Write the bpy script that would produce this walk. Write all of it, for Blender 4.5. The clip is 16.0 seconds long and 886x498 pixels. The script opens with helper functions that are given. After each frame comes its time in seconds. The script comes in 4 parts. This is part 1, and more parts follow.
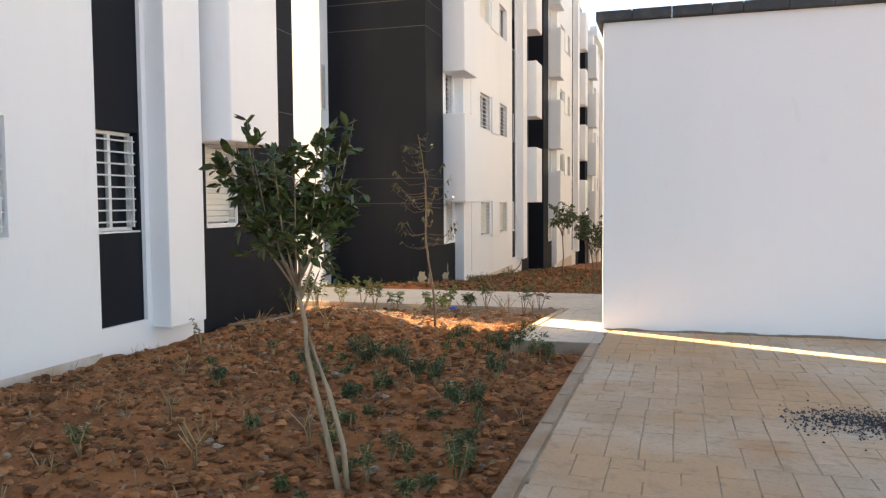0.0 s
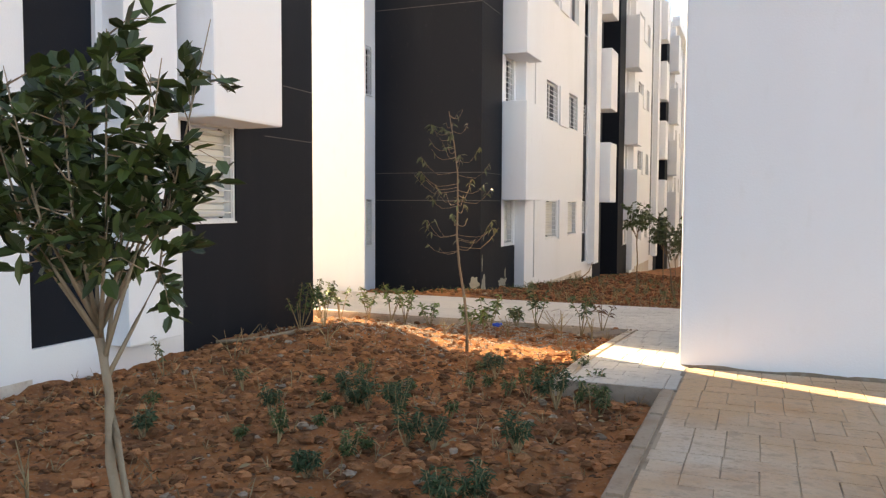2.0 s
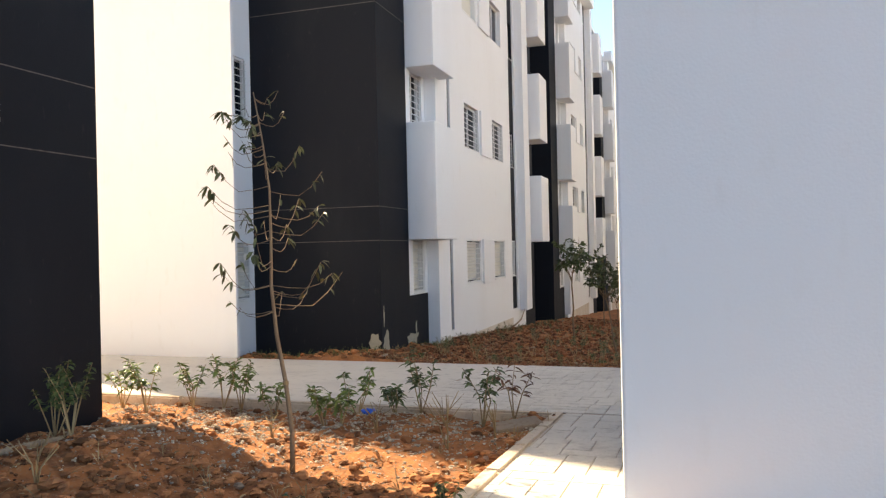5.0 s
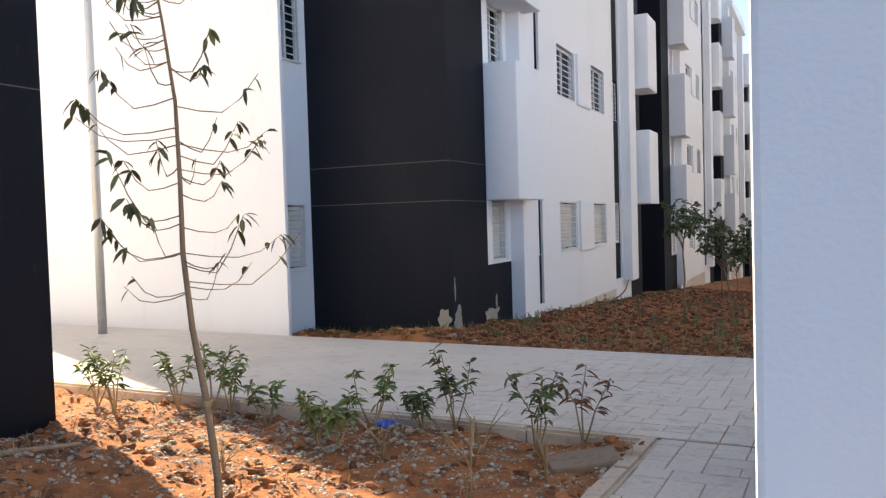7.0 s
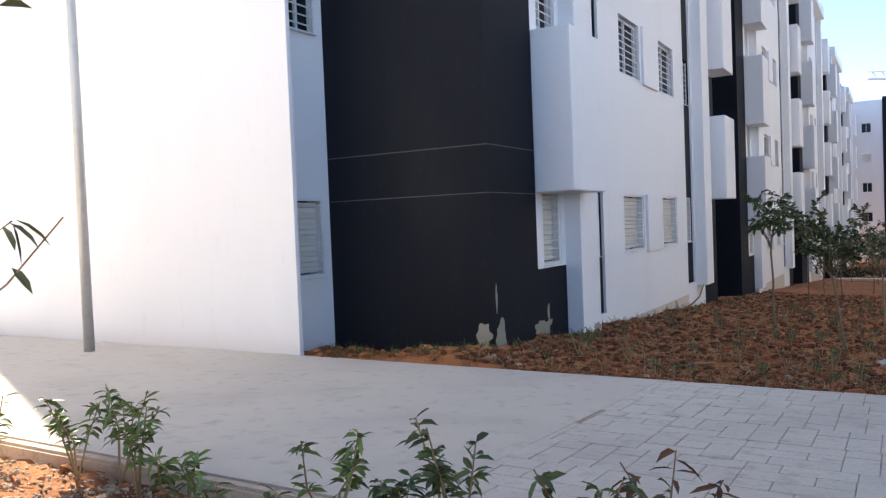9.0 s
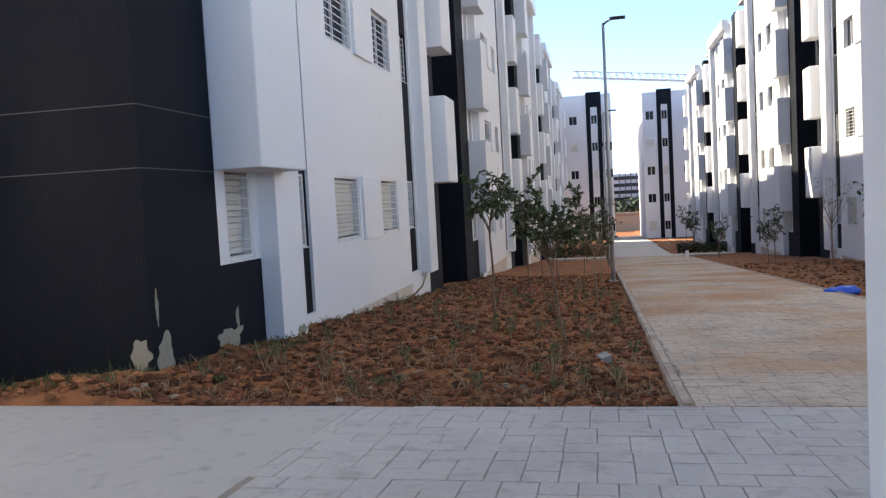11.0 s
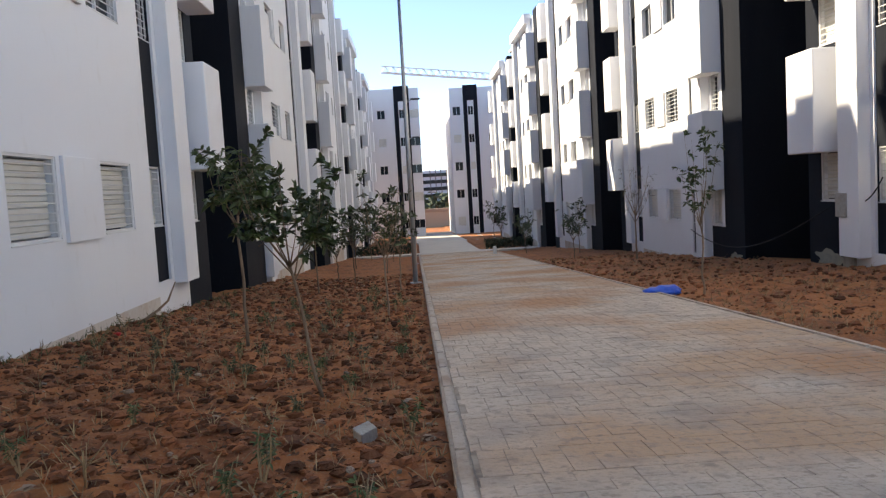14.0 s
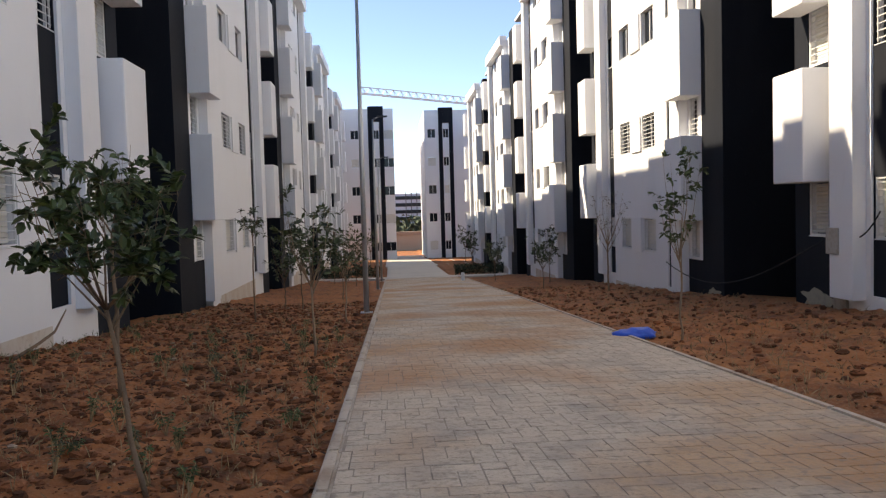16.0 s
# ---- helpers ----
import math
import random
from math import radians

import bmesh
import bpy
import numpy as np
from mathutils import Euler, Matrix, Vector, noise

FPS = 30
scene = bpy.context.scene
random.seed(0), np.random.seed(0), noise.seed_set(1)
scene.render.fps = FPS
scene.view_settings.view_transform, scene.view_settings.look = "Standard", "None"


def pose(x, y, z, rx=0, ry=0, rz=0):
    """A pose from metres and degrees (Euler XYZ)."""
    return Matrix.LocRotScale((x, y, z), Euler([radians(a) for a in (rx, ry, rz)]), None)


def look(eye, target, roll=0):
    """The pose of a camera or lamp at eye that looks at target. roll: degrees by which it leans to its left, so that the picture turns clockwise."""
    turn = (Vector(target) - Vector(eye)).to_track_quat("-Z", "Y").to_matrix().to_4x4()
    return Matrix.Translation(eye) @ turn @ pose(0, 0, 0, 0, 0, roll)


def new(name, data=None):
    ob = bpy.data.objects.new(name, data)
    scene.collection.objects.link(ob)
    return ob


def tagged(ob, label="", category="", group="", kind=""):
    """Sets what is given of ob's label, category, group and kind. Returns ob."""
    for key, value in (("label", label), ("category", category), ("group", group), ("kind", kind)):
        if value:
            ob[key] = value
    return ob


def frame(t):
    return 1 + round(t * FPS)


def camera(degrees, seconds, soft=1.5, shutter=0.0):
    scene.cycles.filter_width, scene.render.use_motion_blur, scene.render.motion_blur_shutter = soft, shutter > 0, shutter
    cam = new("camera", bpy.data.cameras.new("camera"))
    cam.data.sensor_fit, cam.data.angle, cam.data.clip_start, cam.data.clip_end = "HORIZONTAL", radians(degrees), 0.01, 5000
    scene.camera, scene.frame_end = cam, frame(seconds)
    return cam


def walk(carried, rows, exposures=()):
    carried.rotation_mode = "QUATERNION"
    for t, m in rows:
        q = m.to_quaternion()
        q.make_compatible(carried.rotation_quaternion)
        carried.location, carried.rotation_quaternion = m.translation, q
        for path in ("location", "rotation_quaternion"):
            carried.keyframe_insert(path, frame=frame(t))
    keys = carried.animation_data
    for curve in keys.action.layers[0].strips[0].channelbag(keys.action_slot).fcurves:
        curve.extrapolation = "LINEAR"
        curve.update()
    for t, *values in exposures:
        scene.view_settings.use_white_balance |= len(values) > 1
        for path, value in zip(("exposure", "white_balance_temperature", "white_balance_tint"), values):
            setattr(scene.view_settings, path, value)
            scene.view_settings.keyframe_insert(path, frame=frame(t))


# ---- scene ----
cam = camera(59.7, 16.0, soft=1.3)
METRES, EYE, TILT, LEAN, TURN = 16.65, 1.35, 0.0, 0.0, 16.55
ROWS = [
    (0.0, 0.0, 0.0, 0.0, -0.03, -3.32, 0.43),
    (0.5, 0.0065, 0.0302, -0.0003, 0.28, -3.41, 0.81),
    (1.0, 0.0152, 0.0618, -0.0024, 1.48, -4.96, 0.63),
    (1.5, 0.0186, 0.092, -0.0027, 2.83, -4.23, 0.43),
    (2.0, 0.0261, 0.1241, -0.0042, 5.58, -3.27, -0.24),
    (2.5, 0.03, 0.1541, -0.0059, 4.64, -3.31, -0.3),
    (3.0, 0.0381, 0.1835, -0.0076, 2.5, -3.06, -0.21),
    (3.5, 0.0433, 0.2142, -0.0092, 2.35, -2.97, 0.22),
    (4.0, 0.0521, 0.2429, -0.0108, 1.22, -2.79, 0.66),
    (4.5, 0.0595, 0.276, -0.0105, 1.12, 0.12, 1.01),
    (7.0, 0.0894, 0.4365, -0.0172, 9.58, -2.07, 1.7),
    (7.5, 0.094, 0.4654, -0.0197, 20.44, -3.97, 2.22),
    (8.0, 0.092, 0.4965, -0.0217, 21.32, -3.63, 2.31),
    (8.5, 0.0906, 0.5307, -0.0225, 21.06, -2.6, 2.35),
    (9.0, 0.0861, 0.5592, -0.0223, 14.08, -1.75, 2.26),
    (9.5, 0.0889, 0.5864, -0.0237, 2.28, -2.42, 2.3),
    (12.0, 0.1301, 0.7403, -0.0308, -9.63, -3.59, 3.02),
    (12.5, 0.1421, 0.7693, -0.0327, -14.18, -3.56, 2.93),
    (13.0, 0.1576, 0.7991, -0.0347, -14.44, -3.68, 2.98),
    (13.5, 0.1715, 0.8274, -0.0367, -18.41, -4.17, 3.35),
    (14.0, 0.187, 0.8551, -0.0387, -18.76, -4.43, 3.29),
    (14.5, 0.2014, 0.8815, -0.0403, -18.67, -4.43, 3.48),
    (15.0, 0.2187, 0.9041, -0.0402, -18.64, -2.5, 2.66),
    (15.5, 0.2339, 0.9265, -0.0408, -18.74, -2.44, 1.98),
    (16.0, 0.2511, 0.9479, -0.0418, -20.49, -2.76, 1.61),
]
walk(cam, [(t, pose(0, 0, EYE, TILT, LEAN, TURN) @ pose(METRES * x, METRES * y, METRES * z, 90 + pitch, roll, yaw)) for t, x, y, z, yaw, pitch, roll in ROWS],
     [(0, 2.36, 11200, 10), (2.5, 2.34, 10800, 10), (4.5, 2.1, 9800, 8), (7, 2.02, 7900, 8), (9, 1.96, 7100, 8), (9.5, 1.58, 6900, 8), (12, 2.0, 7700, 8), (13, 1.95, 7600, 8), (14, 1.76, 7700, 8), (14.5, 2.0, 7800, 8), (15, 1.82, 7900, 9), (16, 1.52, 8100, 10)])

# ---- sky, sun ----
SUN_AZ, SUN_EL = Vector((-0.91, 0.415, 0.0)), radians(40.3)
to_sun = (SUN_AZ.normalized() * math.cos(SUN_EL) + Vector((0, 0, math.sin(SUN_EL)))).normalized()
world = bpy.data.worlds.new("world")
scene.world = world
world.use_nodes = True
wt = world.node_tree
sky = wt.nodes.new("ShaderNodeTexSky")
sky.sky_type, sky.sun_disc = "NISHITA", False
sky.sun_elevation = SUN_EL
sky.sun_rotation = math.atan2(to_sun.x, to_sun.y)
sky.altitude = 2200
sky.air_density, sky.dust_density, sky.ozone_density = 0.6, 0.0, 2.3
wt.nodes["Background"].inputs[1].default_value = 0.142
wt.links.new(sky.outputs[0], wt.nodes["Background"].inputs[0])
sun_data = bpy.data.lights.new("sun", "SUN")
sun_data.energy, sun_data.angle, sun_data.color = 3.5, radians(0.53), (1.0, 0.93, 0.83)
sun = new("sun", sun_data)
sun.matrix_world = look(to_sun * 60, (0, 0, 0))


# ---- materials ----
def material(name, base, rough=0.8, metal=0.0, spots=(), bump=0.0, bump_scale=30.0, vary=0.0, spec=0.3):
    """base: colour; spots: (noise scale, threshold, softness, colour, strength, stretch z) laid over it."""
    m = bpy.data.materials.new(name)
    m.use_nodes = True
    t = m.node_tree
    bsdf = t.nodes["Principled BSDF"]
    bsdf.inputs["Roughness"].default_value = rough
    bsdf.inputs["Metallic"].default_value = metal
    bsdf.inputs["Specular IOR Level"].default_value = spec
    geo = t.nodes.new("ShaderNodeNewGeometry")
    rgb = t.nodes.new("ShaderNodeRGB")
    rgb.outputs[0].default_value = (*base, 1)
    out = rgb.outputs[0]
    for scale, low, soft, colour, strength, stretch in spots:
        mp = t.nodes.new("ShaderNodeMapping")
        mp.inputs["Scale"].default_value = (1, 1, stretch)
        t.links.new(geo.outputs["Position"], mp.inputs[0])
        n = t.nodes.new("ShaderNodeTexNoise")
        n.inputs["Scale"].default_value, n.inputs["Detail"].default_value = scale, 6
        t.links.new(mp.outputs[0], n.inputs["Vector"])
        r = t.nodes.new("ShaderNodeMapRange")
        r.inputs["From Min"].default_value, r.inputs["From Max"].default_value = low, low + soft
        r.inputs["To Max"].default_value = strength
        t.links.new(n.outputs["Fac"], r.inputs["Value"])
        mix = t.nodes.new("ShaderNodeMix")
        mix.data_type = "RGBA"
        t.links.new(r.outputs[0], mix.inputs["Factor"])
        t.links.new(out, mix.inputs["A"])
        mix.inputs["B"].default_value = (*colour, 1)
        out = mix.outputs["Result"]
    if vary:
        hsv = t.nodes.new("ShaderNodeHueSaturation")
        r = t.nodes.new("ShaderNodeMapRange")
        r.inputs["To Min"].default_value, r.inputs["To Max"].default_value = 1 - vary, 1 + vary
        add = t.nodes.new("ShaderNodeMath")
        add.operation = "ADD"
        frac = t.nodes.new("ShaderNodeMath")
        frac.operation = "FRACT"
        info = t.nodes.new("ShaderNodeObjectInfo")
        t.links.new(info.outputs["Random"], add.inputs[0])
        t.links.new(geo.outputs["Random Per Island"], add.inputs[1])
        t.links.new(add.outputs[0], frac.inputs[0])
        t.links.new(frac.outputs[0], r.inputs["Value"])
        t.links.new(r.outputs[0], hsv.inputs["Value"])
        t.links.new(out, hsv.inputs["Color"])
        out = hsv.outputs[0]
    t.links.new(out, bsdf.inputs["Base Color"])
    if bump:
        n = t.nodes.new("ShaderNodeTexNoise")
        n.inputs["Scale"].default_value, n.inputs["Detail"].default_value = bump_scale, 8
        t.links.new(geo.outputs["Position"], n.inputs["Vector"])
        b = t.nodes.new("ShaderNodeBump")
        b.inputs["Strength"].default_value, b.inputs["Distance"].default_value = bump, 0.02
        t.links.new(n.outputs["Fac"], b.inputs["Height"])
        t.links.new(b.outputs[0], bsdf.inputs["Normal"])
    return m


WHITE = material("white_render", (0.80, 0.80, 0.81), 0.9, spots=((0.7, 0.5, 0.3, (0.70, 0.69, 0.68), 0.35, 0.25), (6, 0.62, 0.2, (0.66, 0.62, 0.57), 0.25, 0.4)), bump=0.12, bump_scale=60)
PLINTH = material("stained_plinth", (0.62, 0.56, 0.49), 0.9, spots=((2.5, 0.42, 0.25, (0.50, 0.36, 0.25), 0.6, 0.6), (14, 0.55, 0.2, (0.36, 0.27, 0.2), 0.5, 1)), bump=0.3, bump_scale=40)
BLACK = material("charcoal_paint", (0.0072, 0.0092, 0.0145), 0.75, spec=0.2, spots=((1.2, 0.5, 0.3, (0.0155, 0.017, 0.022), 0.8, 0.3), (18, 0.66, 0.1, (0.045, 0.045, 0.045), 0.3, 0.3)), bump=0.12, bump_scale=60)
SPLASH = material("splashed_earth", (0.30, 0.215, 0.15), 0.95, spots=((12, 0.5, 0.2, (0.42, 0.36, 0.3), 0.6, 1),), bump=0.3)
SCUFF = material("bare_render", (0.33, 0.31, 0.25), 0.95, spots=((9, 0.5, 0.2, (0.26, 0.24, 0.21), 0.7, 1),), bump=0.4, bump_scale=40)
LINE = material("pale_joint", (0.13, 0.125, 0.12), 0.9, spots=((20, 0.5, 0.2, (0.05, 0.05, 0.05), 0.8, 1),))
FRAME = material("white_aluminium", (0.74, 0.74, 0.73), 0.4, spots=((8, 0.55, 0.2, (0.62, 0.61, 0.58), 0.4, 1),), spec=0.5)
SHUTTER = material("cream_shutter", (0.70, 0.68, 0.62), 0.55, spots=((3, 0.5, 0.3, (0.58, 0.55, 0.48), 0.5, 1),))
BAR = material("painted_iron", (0.62, 0.62, 0.61), 0.5, spots=((25, 0.6, 0.2, (0.42, 0.38, 0.33), 0.5, 1),), spec=0.5)
GLASS = material("dark_glass", (0.012, 0.014, 0.018), 0.12, spec=0.25)
EARTH = material("red_earth", (0.37, 0.138, 0.05), 0.97, spots=((1.1, 0.45, 0.25, (0.15, 0.056, 0.024), 0.8, 1), (0.45, 0.52, 0.16, (0.36, 0.145, 0.05), 0.7, 1), (3.2, 0.54, 0.12, (0.12, 0.05, 0.026), 0.75, 1), (9, 0.52, 0.2, (0.13, 0.06, 0.032), 0.7, 1), (40, 0.56, 0.12, (0.36, 0.22, 0.13), 0.55, 1)), bump=0.9, bump_scale=24)
CLOD = material("earth_clod", (0.335, 0.14, 0.06), 0.97, spots=((14, 0.5, 0.2, (0.14, 0.062, 0.033), 0.7, 1),), bump=0.6, bump_scale=50, vary=0.55)
DARK_CLOD = material("dark_earth_clod", (0.22, 0.083, 0.035), 0.97, spots=((14, 0.5, 0.2, (0.10, 0.05, 0.03), 0.7, 1),), bump=0.6, bump_scale=50, vary=0.6)
STONE = material("pale_stone", (0.34, 0.255, 0.185), 0.92, spots=((18, 0.5, 0.2, (0.24, 0.15, 0.10), 0.7, 1),), bump=0.4, bump_scale=60, vary=0.3)
DUST = ((0.5, 0.47, 0.14, (0.55, 0.33, 0.18), 0.8, 1), (1.7, 0.5, 0.2, (0.36, 0.30, 0.25), 0.65, 1), (0.28, 0.52, 0.12, (0.50, 0.245, 0.11), 0.75, 1), (9, 0.56, 0.12, (0.33, 0.25, 0.19), 0.5, 1), (16, 0.57, 0.1, (0.30, 0.23, 0.17), 0.6, 1), (38, 0.52, 0.2, (0.38, 0.29, 0.21), 0.6, 1))
PAVER = material("stamped_concrete", (0.62, 0.50, 0.38), 0.85, spots=DUST, bump=0.7, bump_scale=22, vary=0.045)
SAND = ((0.45, 0.37, 0.16, (0.62, 0.37, 0.20), 0.85, 1), (1.3, 0.48, 0.2, (0.50, 0.33, 0.21), 0.6, 1), (0.6, 0.55, 0.1, (0.55, 0.27, 0.12), 0.7, 1), (9, 0.56, 0.12, (0.36, 0.25, 0.17), 0.45, 1), (38, 0.52, 0.2, (0.42, 0.31, 0.22), 0.5, 1))
SANDY = material("sand_strewn_concrete", (0.66, 0.54, 0.42), 0.88, spots=SAND, bump=0.7, bump_scale=22, vary=0.03)
SANDY_JOINT = material("sand_filled_joint", (0.50, 0.375, 0.26), 0.95, spots=((2.2, 0.52, 0.14, (0.16, 0.105, 0.07), 0.8, 1),), bump=0.4)
ASHEN = material("ashen_stamped_concrete", (0.60, 0.545, 0.475), 0.86, spots=((0.8, 0.5, 0.25, (0.46, 0.41, 0.36), 0.7, 1), (7, 0.55, 0.15, (0.36, 0.31, 0.26), 0.5, 1), (30, 0.54, 0.2, (0.42, 0.36, 0.3), 0.5, 1)), bump=0.6, bump_scale=22, vary=0.03)
SOILED_KERB = material("soil_stained_kerb", (0.45, 0.33, 0.235), 0.92, spots=((2.2, 0.5, 0.2, (0.34, 0.19, 0.10), 0.7, 1), (22, 0.55, 0.2, (0.24, 0.17, 0.12), 0.5, 1)), bump=0.4, bump_scale=40, vary=0.06)
JOINT = material("paving_bed", (0.40, 0.32, 0.245), 0.95, spots=((0.55, 0.5, 0.16, (0.24, 0.14, 0.08), 0.75, 1), (5, 0.5, 0.2, (0.12, 0.09, 0.07), 0.75, 1)), bump=0.4)
SMOOTH = material("smooth_concrete", (0.58, 0.52, 0.445), 0.88, spots=((0.8, 0.5, 0.25, (0.45, 0.40, 0.35), 0.7, 1), (7, 0.56, 0.2, (0.31, 0.27, 0.23), 0.5, 1)), bump=0.25, bump_scale=30)
KERB = material("kerb_concrete", (0.56, 0.46, 0.36), 0.9, spots=((2.2, 0.5, 0.2, (0.32, 0.2, 0.12), 0.7, 1), (22, 0.55, 0.2, (0.22, 0.18, 0.15), 0.5, 1)), bump=0.4, bump_scale=40, vary=0.06)
COPING = material("slate_coping", (0.05, 0.055, 0.06), 0.7, spots=((6, 0.5, 0.2, (0.11, 0.11, 0.11), 0.6, 1),), bump=0.3)
STEEL = material("galvanised_steel", (0.48, 0.49, 0.49), 0.45, 0.6, spots=((10, 0.5, 0.3, (0.36, 0.36, 0.36), 0.6, 1),), spec=0.5)
GRAVEL = material("pale_gravel", (0.44, 0.385, 0.31), 0.92, spots=((18, 0.5, 0.2, (0.33, 0.25, 0.18), 0.6, 1),), bump=0.4, bump_scale=60, vary=0.35)
BARK = material("bark", (0.23, 0.16, 0.105), 0.95, spots=((20, 0.5, 0.2, (0.13, 0.09, 0.06), 0.7, 0.2),), bump=0.5, bump_scale=60)
PALEBARK = material("pale_bark", (0.34, 0.25, 0.17), 0.95, spots=((18, 0.5, 0.2, (0.22, 0.15, 0.1), 0.7, 0.2),), bump=0.4, bump_scale=60)
LEAF_DARK = material("ficus_leaf", (0.046, 0.068, 0.018), 0.4, vary=0.55, spots=((4, 0.55, 0.2, (0.07, 0.082, 0.026), 0.7, 1),), spec=0.5)
LEAF_OLIVE = material("olive_leaf", (0.075, 0.085, 0.035), 0.5, vary=0.45, spots=((4, 0.5, 0.2, (0.13, 0.12, 0.06), 0.6, 1),), spec=0.4)
LEAF_FRESH = material("laurel_leaf", (0.13, 0.18, 0.04), 0.45, vary=0.4, spots=((5, 0.5, 0.2, (0.16, 0.19, 0.05), 0.6, 1),), spec=0.4)
LEAF_WEED = material("weed_leaf", (0.075, 0.105, 0.035), 0.6, vary=0.4, spots=((3, 0.5, 0.2, (0.10, 0.10, 0.05), 0.6, 1),))
LEAF_BLUE = material("dusty_weed_leaf", (0.05, 0.085, 0.038), 0.65, vary=0.35, spots=((3, 0.5, 0.2, (0.075, 0.095, 0.05), 0.6, 1),))
STRAW = material("dry_stem", (0.34, 0.24, 0.13), 0.9, vary=0.3)
DRYLEAF = material("dry_leaf", (0.13, 0.06, 0.03), 0.8, vary=0.4)
BLUE = material("blue_plastic", (0.01, 0.10, 0.62), 0.4, spots=((12, 0.55, 0.2, (0.04, 0.22, 0.75), 0.6, 1),), spec=0.5)
BLOCK = material("concrete_block", (0.42, 0.39, 0.34), 0.95, spots=((15, 0.5, 0.2, (0.30, 0.26, 0.21), 0.6, 1),), bump=0.5, bump_scale=50)
CRANE = material("crane_steel", (0.50, 0.48, 0.44), 0.6, 0.2)
ROADM = material("pale_road", (0.42, 0.33, 0.24), 0.95, spots=((0.2, 0.5, 0.2, (0.36, 0.24, 0.15), 0.7, 1),))
FARGREEN = material("far_leaf", (0.05, 0.065, 0.035), 0.8, vary=0.4)
CABLE = material("black_cable", (0.012, 0.012, 0.013), 0.6)
RED = material("red_plastic", (0.55, 0.03, 0.02), 0.5)
BOARD = material("grey_board", (0.30, 0.27, 0.23), 0.9, spots=((5, 0.5, 0.2, (0.2, 0.16, 0.12), 0.7, 0.3),))


# ---- mesh helpers ----
def link(name, verts, faces, mat, parent=None, label="", at=None, smooth=False):
    me = bpy.data.meshes.new(name)
    me.from_pydata([tuple(v) for v in verts], [], [tuple(f) for f in faces])
    if smooth:
        me.polygons.foreach_set("use_smooth", [True] * len(me.polygons))
    me.materials.append(mat)
    ob = new(name, me)
    if at is not None:
        ob.location = at
    if parent:
        ob.parent = parent
    if label:
        ob["label"] = label
    return ob


def part(name, bm, mat, parent=None, label="", at=None, smooth=False):
    me = bpy.data.meshes.new(name)
    bmesh.ops.recalc_face_normals(bm, faces=bm.faces[:])
    bm.to_mesh(me)
    bm.free()
    if smooth:
        me.polygons.foreach_set("use_smooth", [True] * len(me.polygons))
    me.materials.append(mat)
    ob = new(name, me)
    if at is not None:
        ob.location = at
    if parent:
        ob.parent = parent
    if label:
        ob["label"] = label
    return ob


def share(name, me, parent, at, rz=0.0):
    ob = new(name, me)
    ob.location, ob.rotation_euler, ob.parent = at, (0, 0, rz), parent
    return ob


def add_box(bm, lo, hi, bevel=0.0):
    lo, hi = [min(a, b) for a, b in zip(lo, hi)], [max(a, b) for a, b in zip(lo, hi)]
    c = [(a + b) / 2 for a, b in zip(lo, hi)]
    s = [max(b - a, 1e-4) for a, b in zip(lo, hi)]
    made = bmesh.ops.create_cube(bm, size=1, matrix=Matrix.Translation(c) @ Matrix.Diagonal((*s, 1)))
    if bevel:
        edges = {e for v in made["verts"] for e in v.link_edges}
        bmesh.ops.bevel(bm, geom=list(edges), offset=bevel, segments=2, affect="EDGES", profile=0.6)
    return bm


def boxes(*items, bevel=0.0):
    bm = bmesh.new()
    for lo, hi in items:
        add_box(bm, lo, hi, bevel)
    return bm


def tube(points, radii, sides=7):
    """Vertices and faces of a tapered tube along points."""
    verts, faces = [], []
    pts = [Vector(p) for p in points]
    for i, p in enumerate(pts):
        d = (pts[min(i + 1, len(pts) - 1)] - pts[max(i - 1, 0)]).normalized()
        u = d.orthogonal().normalized() if abs(d.z) < 0.9 else Vector((1, 0, 0)).cross(d).normalized()
        w = d.cross(u)
        for k in range(sides):
            a = 2 * math.pi * k / sides
            verts.append(p + radii[i] * (math.cos(a) * u + math.sin(a) * w))
    for i in range(len(pts) - 1):
        for k in range(sides):
            a, b = i * sides + k, i * sides + (k + 1) % sides
            faces.append((a, b, b + sides, a + sides))
    faces.append(tuple(range(sides))[::-1])
    faces.append(tuple(range((len(pts) - 1) * sides, len(pts) * sides)))
    return verts, faces


def merged(*pieces):
    verts, faces = [], []
    for v, f in pieces:
        n = len(verts)
        verts += list(v)
        faces += [tuple(i + n for i in q) for q in f]
    return verts, faces


def leaf(at, direction, length, width, rng, droop=0.3):
    """One bent leaf of two quads."""
    d = Vector(direction).normalized()
    side = d.cross(Vector((0, 0, 1)))
    if side.length < 1e-3:
        side = Vector((1, 0, 0))
    side = (Matrix.Rotation(rng.uniform(-0.9, 0.9), 3, d) @ side.normalized()) * width / 2
    a = Vector(at)
    sag = Vector((0, 0, droop * length))
    tip = a + d * length - sag
    m1, m2 = a + d * length * 0.33 - sag * 0.1, a + d * length * 0.7 - sag * 0.45
    nrm = side.cross(d).normalized() * width * 0.16
    v = [a, m1 + side * 0.85 + nrm, m2 + side * 0.8 + nrm, tip, m2 - side * 0.8 + nrm, m1 - side * 0.85 + nrm, m1, m2]
    return v, [(0, 6, 1), (1, 6, 7, 2), (2, 7, 3), (3, 7, 4), (4, 7, 6, 5), (5, 6, 0)]


